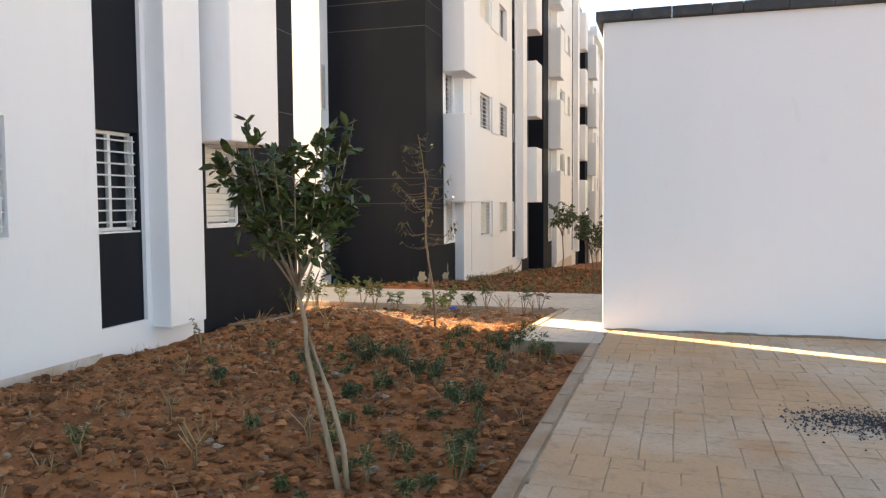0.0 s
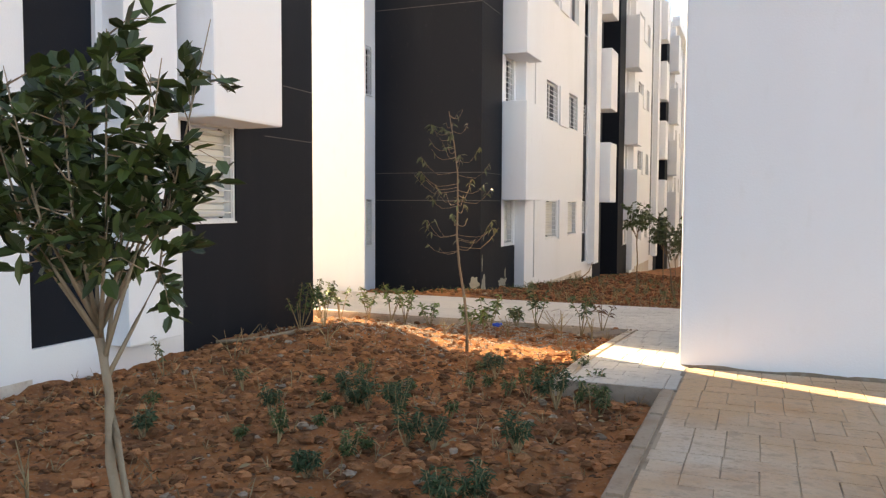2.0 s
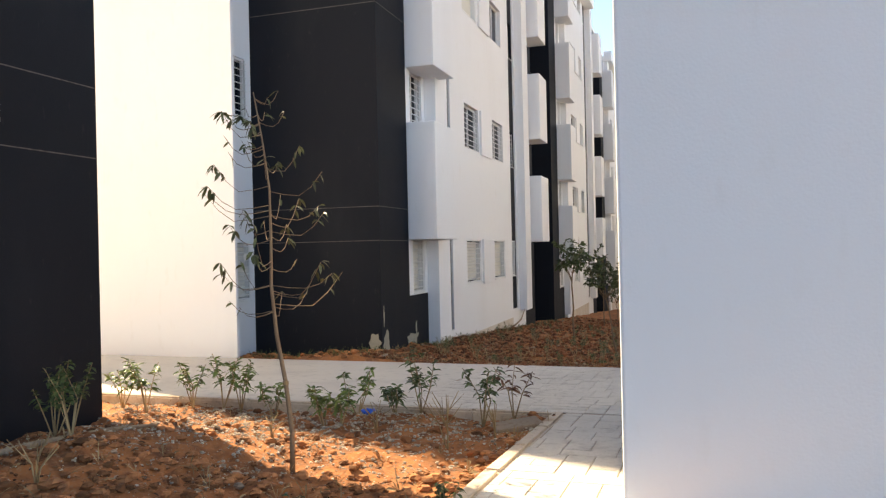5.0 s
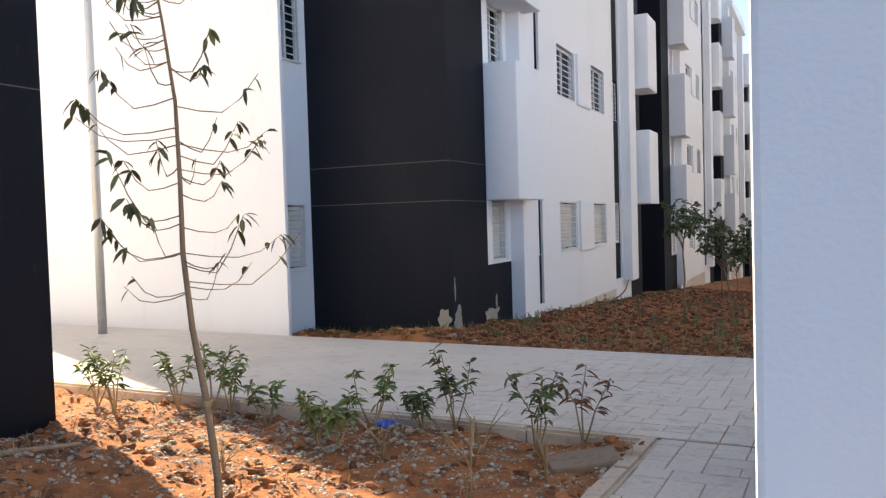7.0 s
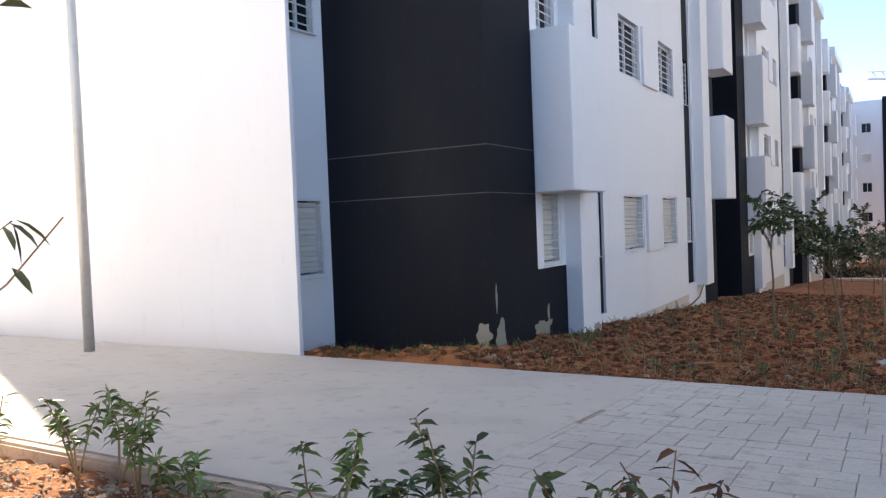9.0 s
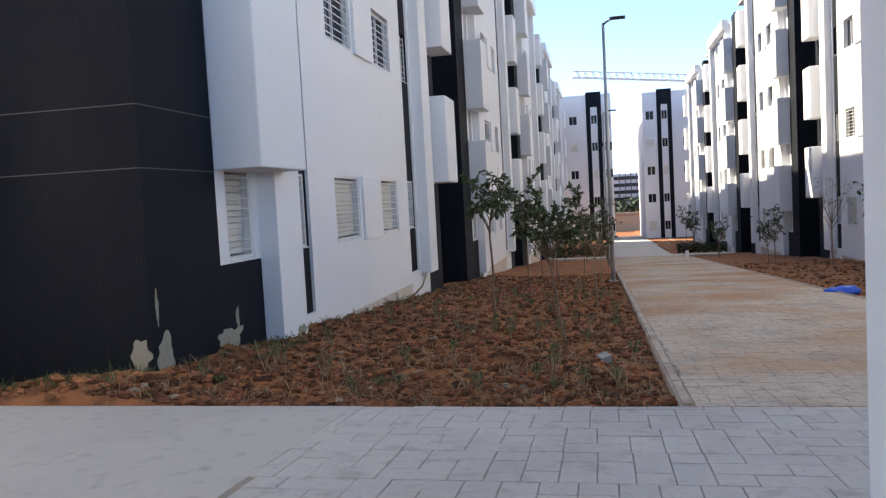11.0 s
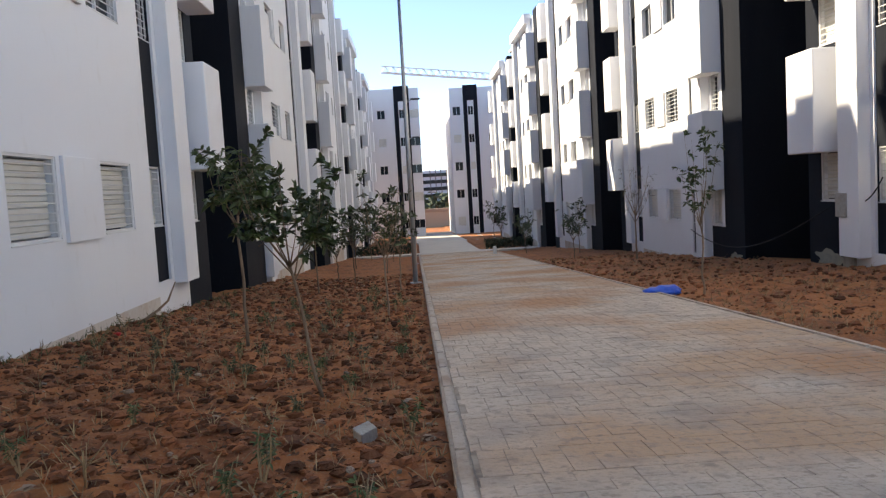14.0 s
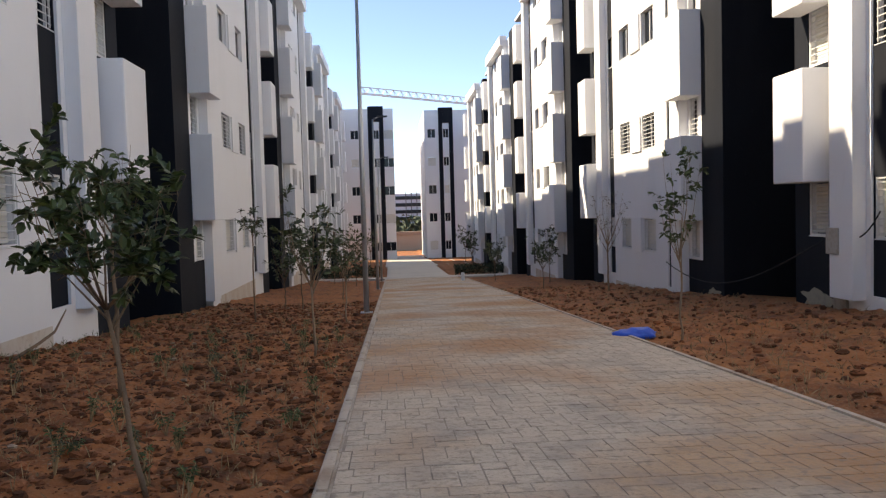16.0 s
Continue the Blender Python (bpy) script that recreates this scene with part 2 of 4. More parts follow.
# ---- plan: heights of the ground ----
def path_z(y):
    if y < 9.17:
        return -0.0142 * y
    if y < 72:
        return -0.13 - 0.062 * (y - 9.17)
    return -4.025 - 0.025 * (min(y, 140) - 72)


KERB_W = -0.85


def east(y):
    """The east edge of the long path, which widens a little on the way."""
    return min(4.2, max(2.62, 2.75 + 0.034 * (y - 21)))



def in_bed(x, y):
    if y < 12.25 and x < -0.8:
        return 1 if not (y > 8.1 and x > -1.6) else 0
    if 16.8 < y < 70 and x < -0.88:
        return 2
    if 16.8 < y < 70 and x > east(y):
        return 3
    return 0


def earth_z(x, y):
    bed = in_bed(x, y)
    rough = noise.noise((x * 1.3, y * 1.3, 0)) * 0.05 + noise.noise((x * 3.4, y * 3.4, 3)) * 0.045 + noise.noise((x * 7.5, y * 7.5, 7)) * 0.06
    if bed == 1:
        heap = 0.22 * math.exp(-((x + 4.6) ** 2 / 0.8 + (y - 9.6) ** 2 / 1.2))
        raised = 0.09 * max(0.0, min(1.0, (x + 2.4) / 1.0)) * max(0.0, min(1.0, y - 5.0))
        return -0.13 - 0.022 * y + rough + raised + (heap if y > 0 else 0)
    if bed:
        near = max(0.0, 1 - (abs(x + 5.8) if bed == 2 else abs(x - 8.1)) / 1.6)
        edge = min(1.0, max(0.0, (y - 16.8) / 0.6))
        return path_z(y) - 0.07 + rough * (0.5 + 0.5 * edge) + 0.14 * near
    if y > 70 and (x < KERB_W - 0.2 or x > 4.0) and (y > 78 or abs(x) > 60):
        return path_z(y) - 0.02 + rough
    return path_z(y) - 0.16


def span(lo, hi, step):
    n = max(1, round((hi - lo) / step))
    return [lo + (hi - lo) * i / n for i in range(n)]


gx = span(-900, -60, 120) + span(-60, -16, 4) + span(-16, -8, 0.8) + span(-8, 8.6, 0.105) + span(8.6, 20, 1.2) + span(20, 60, 5) + span(60, 900, 120) + [900]
gy = span(-400, -30, 60) + span(-30, -2, 2) + span(-2, 30, 0.105) + span(30, 48, 0.3) + span(48, 78, 0.8) + span(78, 150, 4) + span(150, 1500, 130) + [1500]
gv = [(x, y, earth_z(x, y)) for y in gy for x in gx]
nx = len(gx)
gf = [(j * nx + i, j * nx + i + 1, (j + 1) * nx + i + 1, (j + 1) * nx + i) for j in range(len(gy) - 1) for i in range(nx - 1)]
ground = tagged(link("ground", gv, gf, EARTH, smooth=True), "bare red earth with clods and loose stones", "ground", kind="structure")


def strip(name, x0, x1, y0, y1, drop, thick, mat, label, category):
    """A paved sheet with thickness that follows the slope."""
    ys = sorted({y0, y1, *[y for y in (9.17, 72.0) if y0 < y < y1], *span(y0, y1, 4)})
    v, f = [], []
    wide = x1
    for y in ys:
        z = path_z(y) - drop
        x1 = wide if wide is not None else east(y)
        v += [(x0, y, z), (x1, y, z), (x1, y, z - thick), (x0, y, z - thick)]
    for i in range(len(ys) - 1):
        a = 4 * i
        f += [(a, a + 1, a + 5, a + 4), (a + 1, a + 2, a + 6, a + 5), (a + 2, a + 3, a + 7, a + 6), (a + 3, a, a + 4, a + 7)]
    f += [(0, 3, 2, 1), (len(v) - 4, len(v) - 3, len(v) - 2, len(v) - 1)]
    return tagged(link(name, v, f, mat), label, category, kind="structure")


yard = strip("pavement_yard", -0.70, 14, -8, 9.1, 0.006, 0.2, SANDY_JOINT, "stamped concrete paving with sandy joints", "paving")
link_path = strip("pavement_link", -1.55, -0.70, 8.15, 12.25, 0.006, 0.22, JOINT, "stamped concrete path beside the bed", "paving")
cross_w = strip("pavement_cross", -40, -3.3, 12.25, 16.8, 0.0, 0.25, SMOOTH, "smooth worn concrete cross path", "paving")
cross_e = strip("pavement_cross", -3.3, 30, 12.25, 16.8, 0.006, 0.25, JOINT, "stamped concrete cross path", "paving")
street = strip("pavement_street", KERB_W, None, 16.8, 71.0, 0.004, 0.2, JOINT, "long stamped concrete path between beds", "paving")
far_path = strip("pavement_far", KERB_W, 3.8, 73.5, 125, 0.02, 0.2, SMOOTH, "pale far end of the path", "paving")
# Pale sheet added so the red earth bounces less pink onto the far blocks.
bounce_sheet = strip("pavement_plaza", -12, 16, 92, 112, 0.05, 0.2, SMOOTH, "pale sheet added to neutralise ground bounce before the far blocks", "paving")
crossing = strip("road_crossing", -60, 60, 71.0, 73.5, 0.0, 0.2, SMOOTH, "pale concrete crossing of the street", "paving")


# ---- walls with openings ----
def pierced(u0, u1, z0, z1, holes, thick):
    """A wall from u0 to u1 and z0 to z1 with rectangular holes, as (depth, u, z) with the face at depth 0."""
    us = sorted({u0, u1, *[h[0] for h in holes], *[h[1] for h in holes]})
    zs = sorted({z0, z1, *[h[2] for h in holes], *[h[3] for h in holes]})

    def solid(i, j):
        if not (0 <= i < len(us) - 1 and 0 <= j < len(zs) - 1):
            return False
        u, z = (us[i] + us[i + 1]) / 2, (zs[j] + zs[j + 1]) / 2
        return not any(h[0] < u < h[1] and h[2] < z < h[3] for h in holes)

    index, verts, faces = {}, [], []

    def v(d, i, j):
        if (d, i, j) not in index:
            index[d, i, j] = len(verts)
            verts.append((-thick if d else 0.0, us[i], zs[j]))
        return index[d, i, j]

    for i in range(len(us) - 1):
        for j in range(len(zs) - 1):
            if not solid(i, j):
                continue
            faces.append((v(0, i, j), v(0, i + 1, j), v(0, i + 1, j + 1), v(0, i, j + 1)))
            faces.append((v(1, i, j), v(1, i, j + 1), v(1, i + 1, j + 1), v(1, i + 1, j)))
            for di, dj, a, b in ((-1, 0, (i, j), (i, j + 1)), (1, 0, (i + 1, j), (i + 1, j + 1)), (0, -1, (i, j), (i + 1, j)), (0, 1, (i, j + 1), (i + 1, j + 1))):
                if not solid(i + di, j + dj):
                    faces.append((v(0, *a), v(0, *b), v(1, *b), v(1, *a)))
    return verts, faces


# ---- windows ----
WIN_H, STOREY = 1.10, 3.42
WINDOW_MESHES = {}


def window_meshes(width, closed, barred):
    key = (width, closed, barred)
    if key in WINDOW_MESHES:
        return WINDOW_MESHES[key]
    w = width / 2
    made = []
    gaps = [(-w + 0.035, w - 0.035, 0.035, WIN_H - 0.035)] if closed else [(-w + 0.04, -0.022, 0.04, WIN_H - 0.04), (0.022, w - 0.04, 0.04, WIN_H - 0.04)]
    fv, ff = pierced(-w, w, 0.0, WIN_H, gaps, 0.145 if closed else 0.07)
    bm = bmesh.new()
    bv = [bm.verts.new((d - (0.02 if closed else 0.10), u, z)) for d, u, z in fv]
    for q in ff:
        bm.faces.new([bv[i] for i in q])
    bmesh.ops.recalc_face_normals(bm, faces=bm.faces[:])
    me = bpy.data.meshes.new("window")
    bm.to_mesh(me)
    bm.free()
    me.materials.append(FRAME)
    made.append(("window", me))
    bm = boxes(((-0.12, -w, -0.02), (0.012, w, 0.0)), bevel=0.004)
    me = bpy.data.meshes.new("sill")
    bm.to_mesh(me)
    bm.free()
    me.materials.append(FRAME)
    made.append(("sill", me))
    if closed:
        n = 13
        profile = []
        for i in range(n):
            z0, z1 = 0.05 + (WIN_H - 0.1) * i / n, 0.05 + (WIN_H - 0.1) * (i + 1) / n
            profile += [(-0.155, z0), (-0.135, z0 + 0.012), (-0.135, z1 - 0.008)]
        profile.append((-0.155, WIN_H - 0.05))
        v = [(x, y, z) for x, z in profile for y in (-w + 0.04, w - 0.04)]
        f = [(2 * j, 2 * j + 1, 2 * j + 3, 2 * j + 2) for j in range(len(profile) - 1)]
        me = bpy.data.meshes.new("roller_shutter")
        me.from_pydata(v, [], f)
        me.materials.append(SHUTTER)
        made.append(("roller_shutter", me))
    else:
        me = bpy.data.meshes.new("pane")
        bm = boxes(((-0.15, -w + 0.04, 0.04), (-0.142, w - 0.04, WIN_H - 0.04)))
        bm.to_mesh(me)
        bm.free()
        me.materials.append(GLASS)
        made.append(("pane", me))
    if barred:
        bm = bmesh.new()
        for i in range(8):
            z = 0.10 + i * (WIN_H - 0.2) / 7
            add_box(bm, (-0.048, -w + 0.005, z - 0.008), (-0.032, w - 0.005, z + 0.008))
        for y in (-w + 0.05, w - 0.05):
            add_box(bm, (-0.054, y - 0.009, 0.04), (-0.026, y + 0.009, WIN_H - 0.04))
        me = bpy.data.meshes.new("grille")
        bm.to_mesh(me)
        bm.free()
        me.materials.append(BAR)
        made.append(("grille", me))
    WINDOW_MESHES[key] = made
    return made


def window(parent, width, at, rz, closed, barred):
    made = window_meshes(width, closed, barred)
    top = share("window", made[0][1], parent, at, rz)
    for name, me in made[1:]:
        share(name, me, top, (0, 0, 0))
    return top


class Facade:
    """A street front. a: metres proud of its main wall; v: metres along the street from the start of a block."""

    def __init__(self, house, sign, wall_x, y0, pitch=1.0):
        self.house, self.sign, self.x, self.y, self.pitch = house, sign, wall_x, y0, pitch

    def p(self, a, v, z):
        return (self.x + self.sign * a, self.y + v * self.pitch, z)

    def wall(self, a, v0, v1, z0, z1, mat, holes=(), thick=0.25, name="wall", label=""):
        verts, faces = pierced(v0, v1, z0, z1, holes, thick)
        bm = bmesh.new()
        bv = [bm.verts.new(self.p(a + d, u, z)) for d, u, z in verts]
        for q in faces:
            bm.faces.new([bv[i] for i in q])
        return part(name, bm, mat, self.house, label)

    def box(self, name, a0, a1, v0, v1, z0, z1, mat, label="", bevel=0.015):
        return part(name, boxes((self.p(a0, v0, z0), self.p(a1, v1, z1)), bevel=bevel), mat, self.house, label)

    def window(self, a, v, z, width, closed, barred):
        return window(self.house, round(width * self.pitch, 3), self.p(a, v, z), 0 if self.sign > 0 else math.pi, closed, barred)


FLOORS = 5


def block(sign, wall_x, y0, b, label, first=-1.47, last=16.43, end_dark=False, rng=None, pitch=1.0):
    """One stepped block of flats; b: underside of its lowest bays; pitch: how far its bays are drawn together."""
    rng = rng or random.Random(int(y0 * 10) + (7 if sign > 0 else 0))
    house = tagged(new("apartment_building"), label, "building", group="white blocks of flats")
    house.location = (0, 0, 0)
    f = Facade(house, sign, wall_x, y0, pitch)
    back = 0.25 if end_dark else 0.0
    low, top = b - 5.0, b + 4 * STOREY + 0.1
    sill = [b - 1.07 + STOREY * k for k in range(FLOORS)]
    holes = []
    lo_main = 2.88 if first > -3 else first
    spots = [(4.07, 5.4), (6.87, 8.12)] if first > -3 else [(-2.6, -1.2), (0.1, 1.5), (3.8, 5.2), (6.5, 7.9)]
    for k in range(FLOORS):
        for v0, v1 in spots:
            if v0 > lo_main:
                holes.append((v0, v1, sill[k], sill[k] + WIN_H))
    f.wall(0, lo_main, 9.05, b - 2.35, top, WHITE, holes)
    f.wall(0.0, lo_main, 9.05, low, b - 2.35, PLINTH, name="plinth")
    for k in range(FLOORS):
        for v0, v1 in spots:
            if v0 > lo_main:
                shut = k == 0 or (k > 1 and rng.random() < 0.12)
                f.window(0, (v0 + v1) / 2, sill[k], v1 - v0, shut and not end_dark, k < 2)
        if first > -3:
            f.box("panel", 0.0, 0.06, 5.5, 6.6, sill[k] - 0.06, sill[k] + WIN_H + 0.02, WHITE, bevel=0.01)
    # dark strip with narrow windows
    f.wall(-0.05, 9.05, 9.8, b - 2.1, top, BLACK, [(9.08, 9.77, s, s + WIN_H) for s in sill], name="dark_strip")
    f.wall(0.0, 9.05, 9.8, low, b - 2.1, WHITE, name="plinth")
    for k in range(FLOORS):
        f.window(-0.05, 9.42, sill[k], 0.69, k == 0 and not end_dark, k < 2)
    # pilaster beside the stair bay
    f.wall(0.0, 9.8, 10.9, low, top, WHITE)
    f.box("pilaster", 0.0, 0.26, 9.95 - 0.3 * back, 10.76 - 0.75 * back, b - 2.2, top + 0.2, WHITE)
    # dark wall behind the stair balconies
    stop = 12.7 if not end_dark else last
    f.wall(-0.04, 10.9, stop, low, top + 0.5, BLACK, [(11.33 - back, 12.12 - back, s, s + WIN_H) for s in sill], name="dark_wall")
    for k in range(FLOORS):
        f.window(-0.04, 11.725 - back, sill[k], 0.79, True, k < 2)
    for k in range(4):
        f.box("balcony", -0.02, 0.58, 11.15 - 1.7 * back, 12.42 - 2 * back, b + STOREY * k, b + STOREY * k + 2.2, WHITE, "white boxed balcony", bevel=0.03)
    if end_dark:
        for z in (b - 0.03, b + 0.64, b + 1.9, b + 4.6):
            f.box("paint_joint", -0.04, -0.037, 12.45, last, z - 0.005, z + 0.005, LINE, bevel=0)
        f.box("end_wall", -0.31, -12.5, last - 0.25, last, low, top, WHITE)
    else:
        # deep dark stair recess
        f.wall(-2.32, stop, last, low, top + 0.5, BLACK, name="recess_wall")
        f.box("recess_side", -0.3, -2.5, stop - 0.25, stop - 0.002, low, top + 0.5, BLACK)
        f.box("door", -2.31, -2.25, stop + 1.2, stop + 2.3, b - 3.0, b - 0.75, GLASS)
        f.box("stair_core", -0.7, -4.0, stop + 0.4, last - 0.02, top + 0.1, top + 1.1, BLACK)
    if first > -3:
        # dark return and bay with window under it
        f.wall(-0.02, first, 0.0, low, top + 0.3, BLACK, name="dark_wall")
        f.box("end_wall", -0.268, -2.62, first, first + 0.25, low, top + 0.3, BLACK, bevel=0.0)
        f.wall(-0.02, 0.0, 1.1, low, sill[0] - 0.04, BLACK, name="dark_wall")
        f.wall(-0.021, 0.0, 1.1, sill[0] - 0.04, top, WHITE, [(0.24, 0.94, s, s + WIN_H) for s in sill])
        for k in range(FLOORS):
            f.window(-0.021, 0.59, sill[k], 0.70, k == 0, k < 2)
        f.box("pilaster", -0.25, 0.24, 1.1, 1.92, b - 2.32, top, WHITE)
        f.wall(-0.05, 1.92, 2.88, b - 2.08, top, BLACK, [(2.22, 2.84, h, h + WIN_H) for h in sill], name="dark_strip")
        for k in range(FLOORS):
            f.window(-0.05, 2.53, sill[k], 0.62, k == 0, k < 2)
        f.wall(0.0, 1.92, 2.88, low, b - 2.08, WHITE, name="plinth")
        for k in range(4):
            f.box("balcony", -0.018, 0.58, 0.0, 1.36, b + STOREY * k, b + STOREY * k + 2.33, WHITE, "white boxed bay", bevel=0.02)
        for z in ((b - 0.02, b + 0.6, b + 4.3, b + 4.95) if sign > 0 and y0 < 25 else ()):
            f.box("paint_joint", -0.02, -0.017, first, -0.01, z - 0.005, z + 0.005, LINE, bevel=0)
            f.box("paint_joint", -2.62, -0.02, first - 0.003, first, z - 0.005, z + 0.005, LINE, bevel=0)
        f.box("eave", 0.0, 0.5, 1.0, 9.9, top - 0.35, top + 0.3, WHITE)
    f.box("roof", -0.2, -12.5, first + 0.02, last - 0.02, top - 0.05, top + 0.12, WHITE)
    f.box("back_wall", -12.2, -12.5, first + 0.3, last - 0.3, low, top - 0.06, WHITE)
    return f


LEFT_X, RIGHT_X = -5.78, 8.07
NEAR = "white rendered flats with charcoal bands and barred windows"
corner_block = block(1, LEFT_X, -2.3, 2.15, "white flats with a charcoal corner and boxed balcony", first=-5.0, last=13.55, end_dark=True)
block(1, LEFT_X, 19.62, 1.40, NEAR)
block(1, LEFT_X, 37.6, 0.60, NEAR)
block(1, LEFT_X, 55.6, -0.12, NEAR)
block(1, LEFT_X, 73.6, -0.85, NEAR)
block(1, LEFT_X, 91.6, -1.45, NEAR)
block(-1, RIGHT_X, 20.63, 1.03, NEAR, pitch=0.91)
block(-1, RIGHT_X, 37.03, 0.22, NEAR, pitch=0.91)
block(-1, RIGHT_X, 53.43, -0.5, NEAR, pitch=0.91)
block(-1, RIGHT_X, 69.83, -1.2, NEAR, pitch=0.91)
block(-1, RIGHT_X, 86.23, -1.75, NEAR, pitch=0.91)

# ---- block closing the cross path on the west ----
west = tagged(new("apartment_building"), "plain white end of a block beside the concrete cross path", "building", group="white blocks of flats")
WY, WX = 17.07, -8.08
low, top, b = -4.0, 14.8, 1.40
part("wall", boxes(((-15.8, WY, low), (WX - 0.44, WY + 0.25, top)), bevel=0.01), WHITE, west)
part("dark_strip", boxes(((-16.4, WY - 0.02, low), (-15.8, WY + 0.25, top)), bevel=0.01), BLACK, west)
part("corner_fin", boxes(((WX - 0.44, WY - 0.05, low), (WX, WY + 0.03, top)), bevel=0.012), WHITE, west)
SX = -8.4
sv, sf = pierced(WY + 0.032, 18.15, low, top, [(17.34, 17.96, b - 1.07 + STOREY * k, b + 0.03 + STOREY * k) for k in range(5)], 0.25)
link("side_wall", [(SX + d, y, z) for d, y, z in sv], sf, WHITE, west)
for k in range(5):
    window(west, 0.62, (SX + 0.06, 17.65, b - 1.07 + STOREY * k), 0, k == 0, True)
part("back_wall", boxes(((-16.4, 30, low), (-8.4, 30.25, top))), WHITE, west)
part("end_wall", boxes(((-16.4, WY + 0.26, low), (-16.15, 30, top))), BLACK, west)
part("roof", boxes(((-16.4, WY + 0.02, top), (-8.1, 30.2, top + 0.15))), WHITE, west)


# ---- far blocks at the end of the path ----
def far_block(x0, x1, band, y, z0, z1, label):
    house = tagged(new("apartment_building"), label, "building", group="far end blocks")
    b0, b1 = band
    s0, s1 = b0 + (b1 - b0) * 0.28, b1 - (b1 - b0) * 0.28
    cols = [((x0 + b0) / 2 - 0.5, (x0 + b0) / 2 + 0.5), (s0 + 0.05, s1 - 0.05), ((x1 + b1) / 2 - 0.7, (x1 + b1) / 2 + 0.7)]
    sills = [z0 + 1.2 + 3.45 * k for k in range(5)]

    def face(name, u0, u1, mat, proud, hole):
        v, fc = pierced(u0, u1, z0 - 2, z1 + (0.3 if mat is BLACK else 0), hole, 0.3)
        bm = bmesh.new()
        bv = [bm.verts.new((u, y - proud - d, z)) for d, u, z in v]
        for q in fc:
            bm.faces.new([bv[i] for i in q])
        part(name, bm, mat, house)

    face("wall", x0, b0, WHITE, 0, [(*cols[0], s, s + WIN_H) for s in sills])
    face("dark_band", b0, s0, BLACK, 0.05, [])
    face("wall", s0, s1, WHITE, 0.02, [(*cols[1], s, s + WIN_H) for s in sills])
    face("dark_band", s1, b1, BLACK, 0.05, [])
    face("wall", b1, x1, WHITE, 0, [(*cols[2], s, s + WIN_H) for s in sills])
    part("parapet", boxes(((s0, y - 0.1, z1 - 1.6), (s1, y + 0.2, z1 + 0.3))), BLACK, house)
    for i, (c0, c1) in enumerate(cols):
        for k, s in enumerate(sills):
            window(house, round(c1 - c0, 2), ((c0 + c1) / 2, y, s), -math.pi / 2, (i + k) % 3 == 0, False)
    part("side_wall", boxes(((x0, y + 0.31, z0 - 2), (x0 + 0.3, y + 16, z1))), WHITE, house)
    part("side_wall", boxes(((x1 - 0.3, y + 0.31, z0 - 2), (x1, y + 16, z1))), WHITE, house)
    part("roof", boxes(((x0 + 0.01, y + 0.02, z1 - 0.3), (x1 - 0.01, y + 16, z1 - 0.1))), WHITE, house)
    return house


far_block(-6.2, 0.05, (-2.85, -0.95), 112, -5.2, 13.5, "distant white flats with a charcoal window band")
far_block(4.05, 11.5, (5.8, 7.6), 112, -5.2, 13.2, "distant white flats with twin charcoal bands")

# ---- service building with stone coping ----
service = tagged(new("service_building"), "low white rendered service building with slate coping", "building")
part("wall", boxes(((-0.78, 9.17, -0.6), (5.5, 13.5, 3.42)), bevel=0.02), WHITE, service)
rng = random.Random(5)
x = -0.86
while x < 5.4:
    w, dz = rng.uniform(0.32, 0.46), rng.uniform(-0.006, 0.006)
    part("coping_stone", boxes(((x, 9.09, 3.42 + dz), (x + w - 0.004, 9.5, 3.53 + dz)), bevel=0.012), COPING, service)
    x += w
y = 9.51
while y < 13.4:
    part("coping_stone", boxes(((-0.86, y, 3.42), (-0.45, y + 0.4, 3.53)), bevel=0.012), COPING, service)
    y += 0.41


# ---- kerbs ----
def kerb_line(name, points, label, mat=KERB, width=0.12, rise=0.012, deep=0.22, step=0.8):
    """A row of kerb stones along a line on the path's edge; each stone a part."""
    row = tagged(new(name), label, "kerb", kind="structure")
    for (xa, ya), (xb, yb) in zip(points, points[1:]):
        d = math.hypot(xb - xa, yb - ya)
        n = max(1, round(d / step))
        ux, uy = (xb - xa) / d, (yb - ya) / d
        for i in range(n):
            a0, a1 = d * i / n + 0.004, d * (i + 1) / n - 0.004
            bm = bmesh.new()
            corners = []
            for s, w in ((a0, 0), (a1, 0), (a1, width), (a0, width)):
                px, py = xa + ux * s - uy * w, ya + uy * s + ux * w
                corners.append((px, py, path_z(py) + rise))
            topv = [bm.verts.new(c) for c in corners]
            lowv = [bm.verts.new((c[0], c[1], c[2] - deep)) for c in corners]
            bm.faces.new(topv)
            bm.faces.new(lowv[::-1])
            for k in range(4):
                bm.faces.new((topv[k], lowv[k], lowv[(k + 1) % 4], topv[(k + 1) % 4]))
            bmesh.ops.bevel(bm, geom=[e for e in bm.edges if all(v in topv for v in e.verts)], offset=0.02, segments=2, affect="EDGES")
            part("kerb_stone", bm, mat, row)
    return row


kerb_line("kerb", [(-0.70, -4), (-0.70, 8.1)], "weathered soil-stained concrete kerb along the earth bed", mat=SOILED_KERB)
kerb_line("kerb", [(-1.55, 8.15), (-1.55, 12.2)], "concrete kerb along the shrub bed")
kerb_line("kerb", [(-0.85, 16.84), (-0.85, 70.5)], "rounded pale concrete kerb beside the earth bed", step=0.9, width=0.1)
kerb_line("kerb", [(east(65), 65), (east(42), 42), (east(21), 21), (east(17), 16.85)], "concrete kerb of the planted bed", step=0.9, width=0.09)
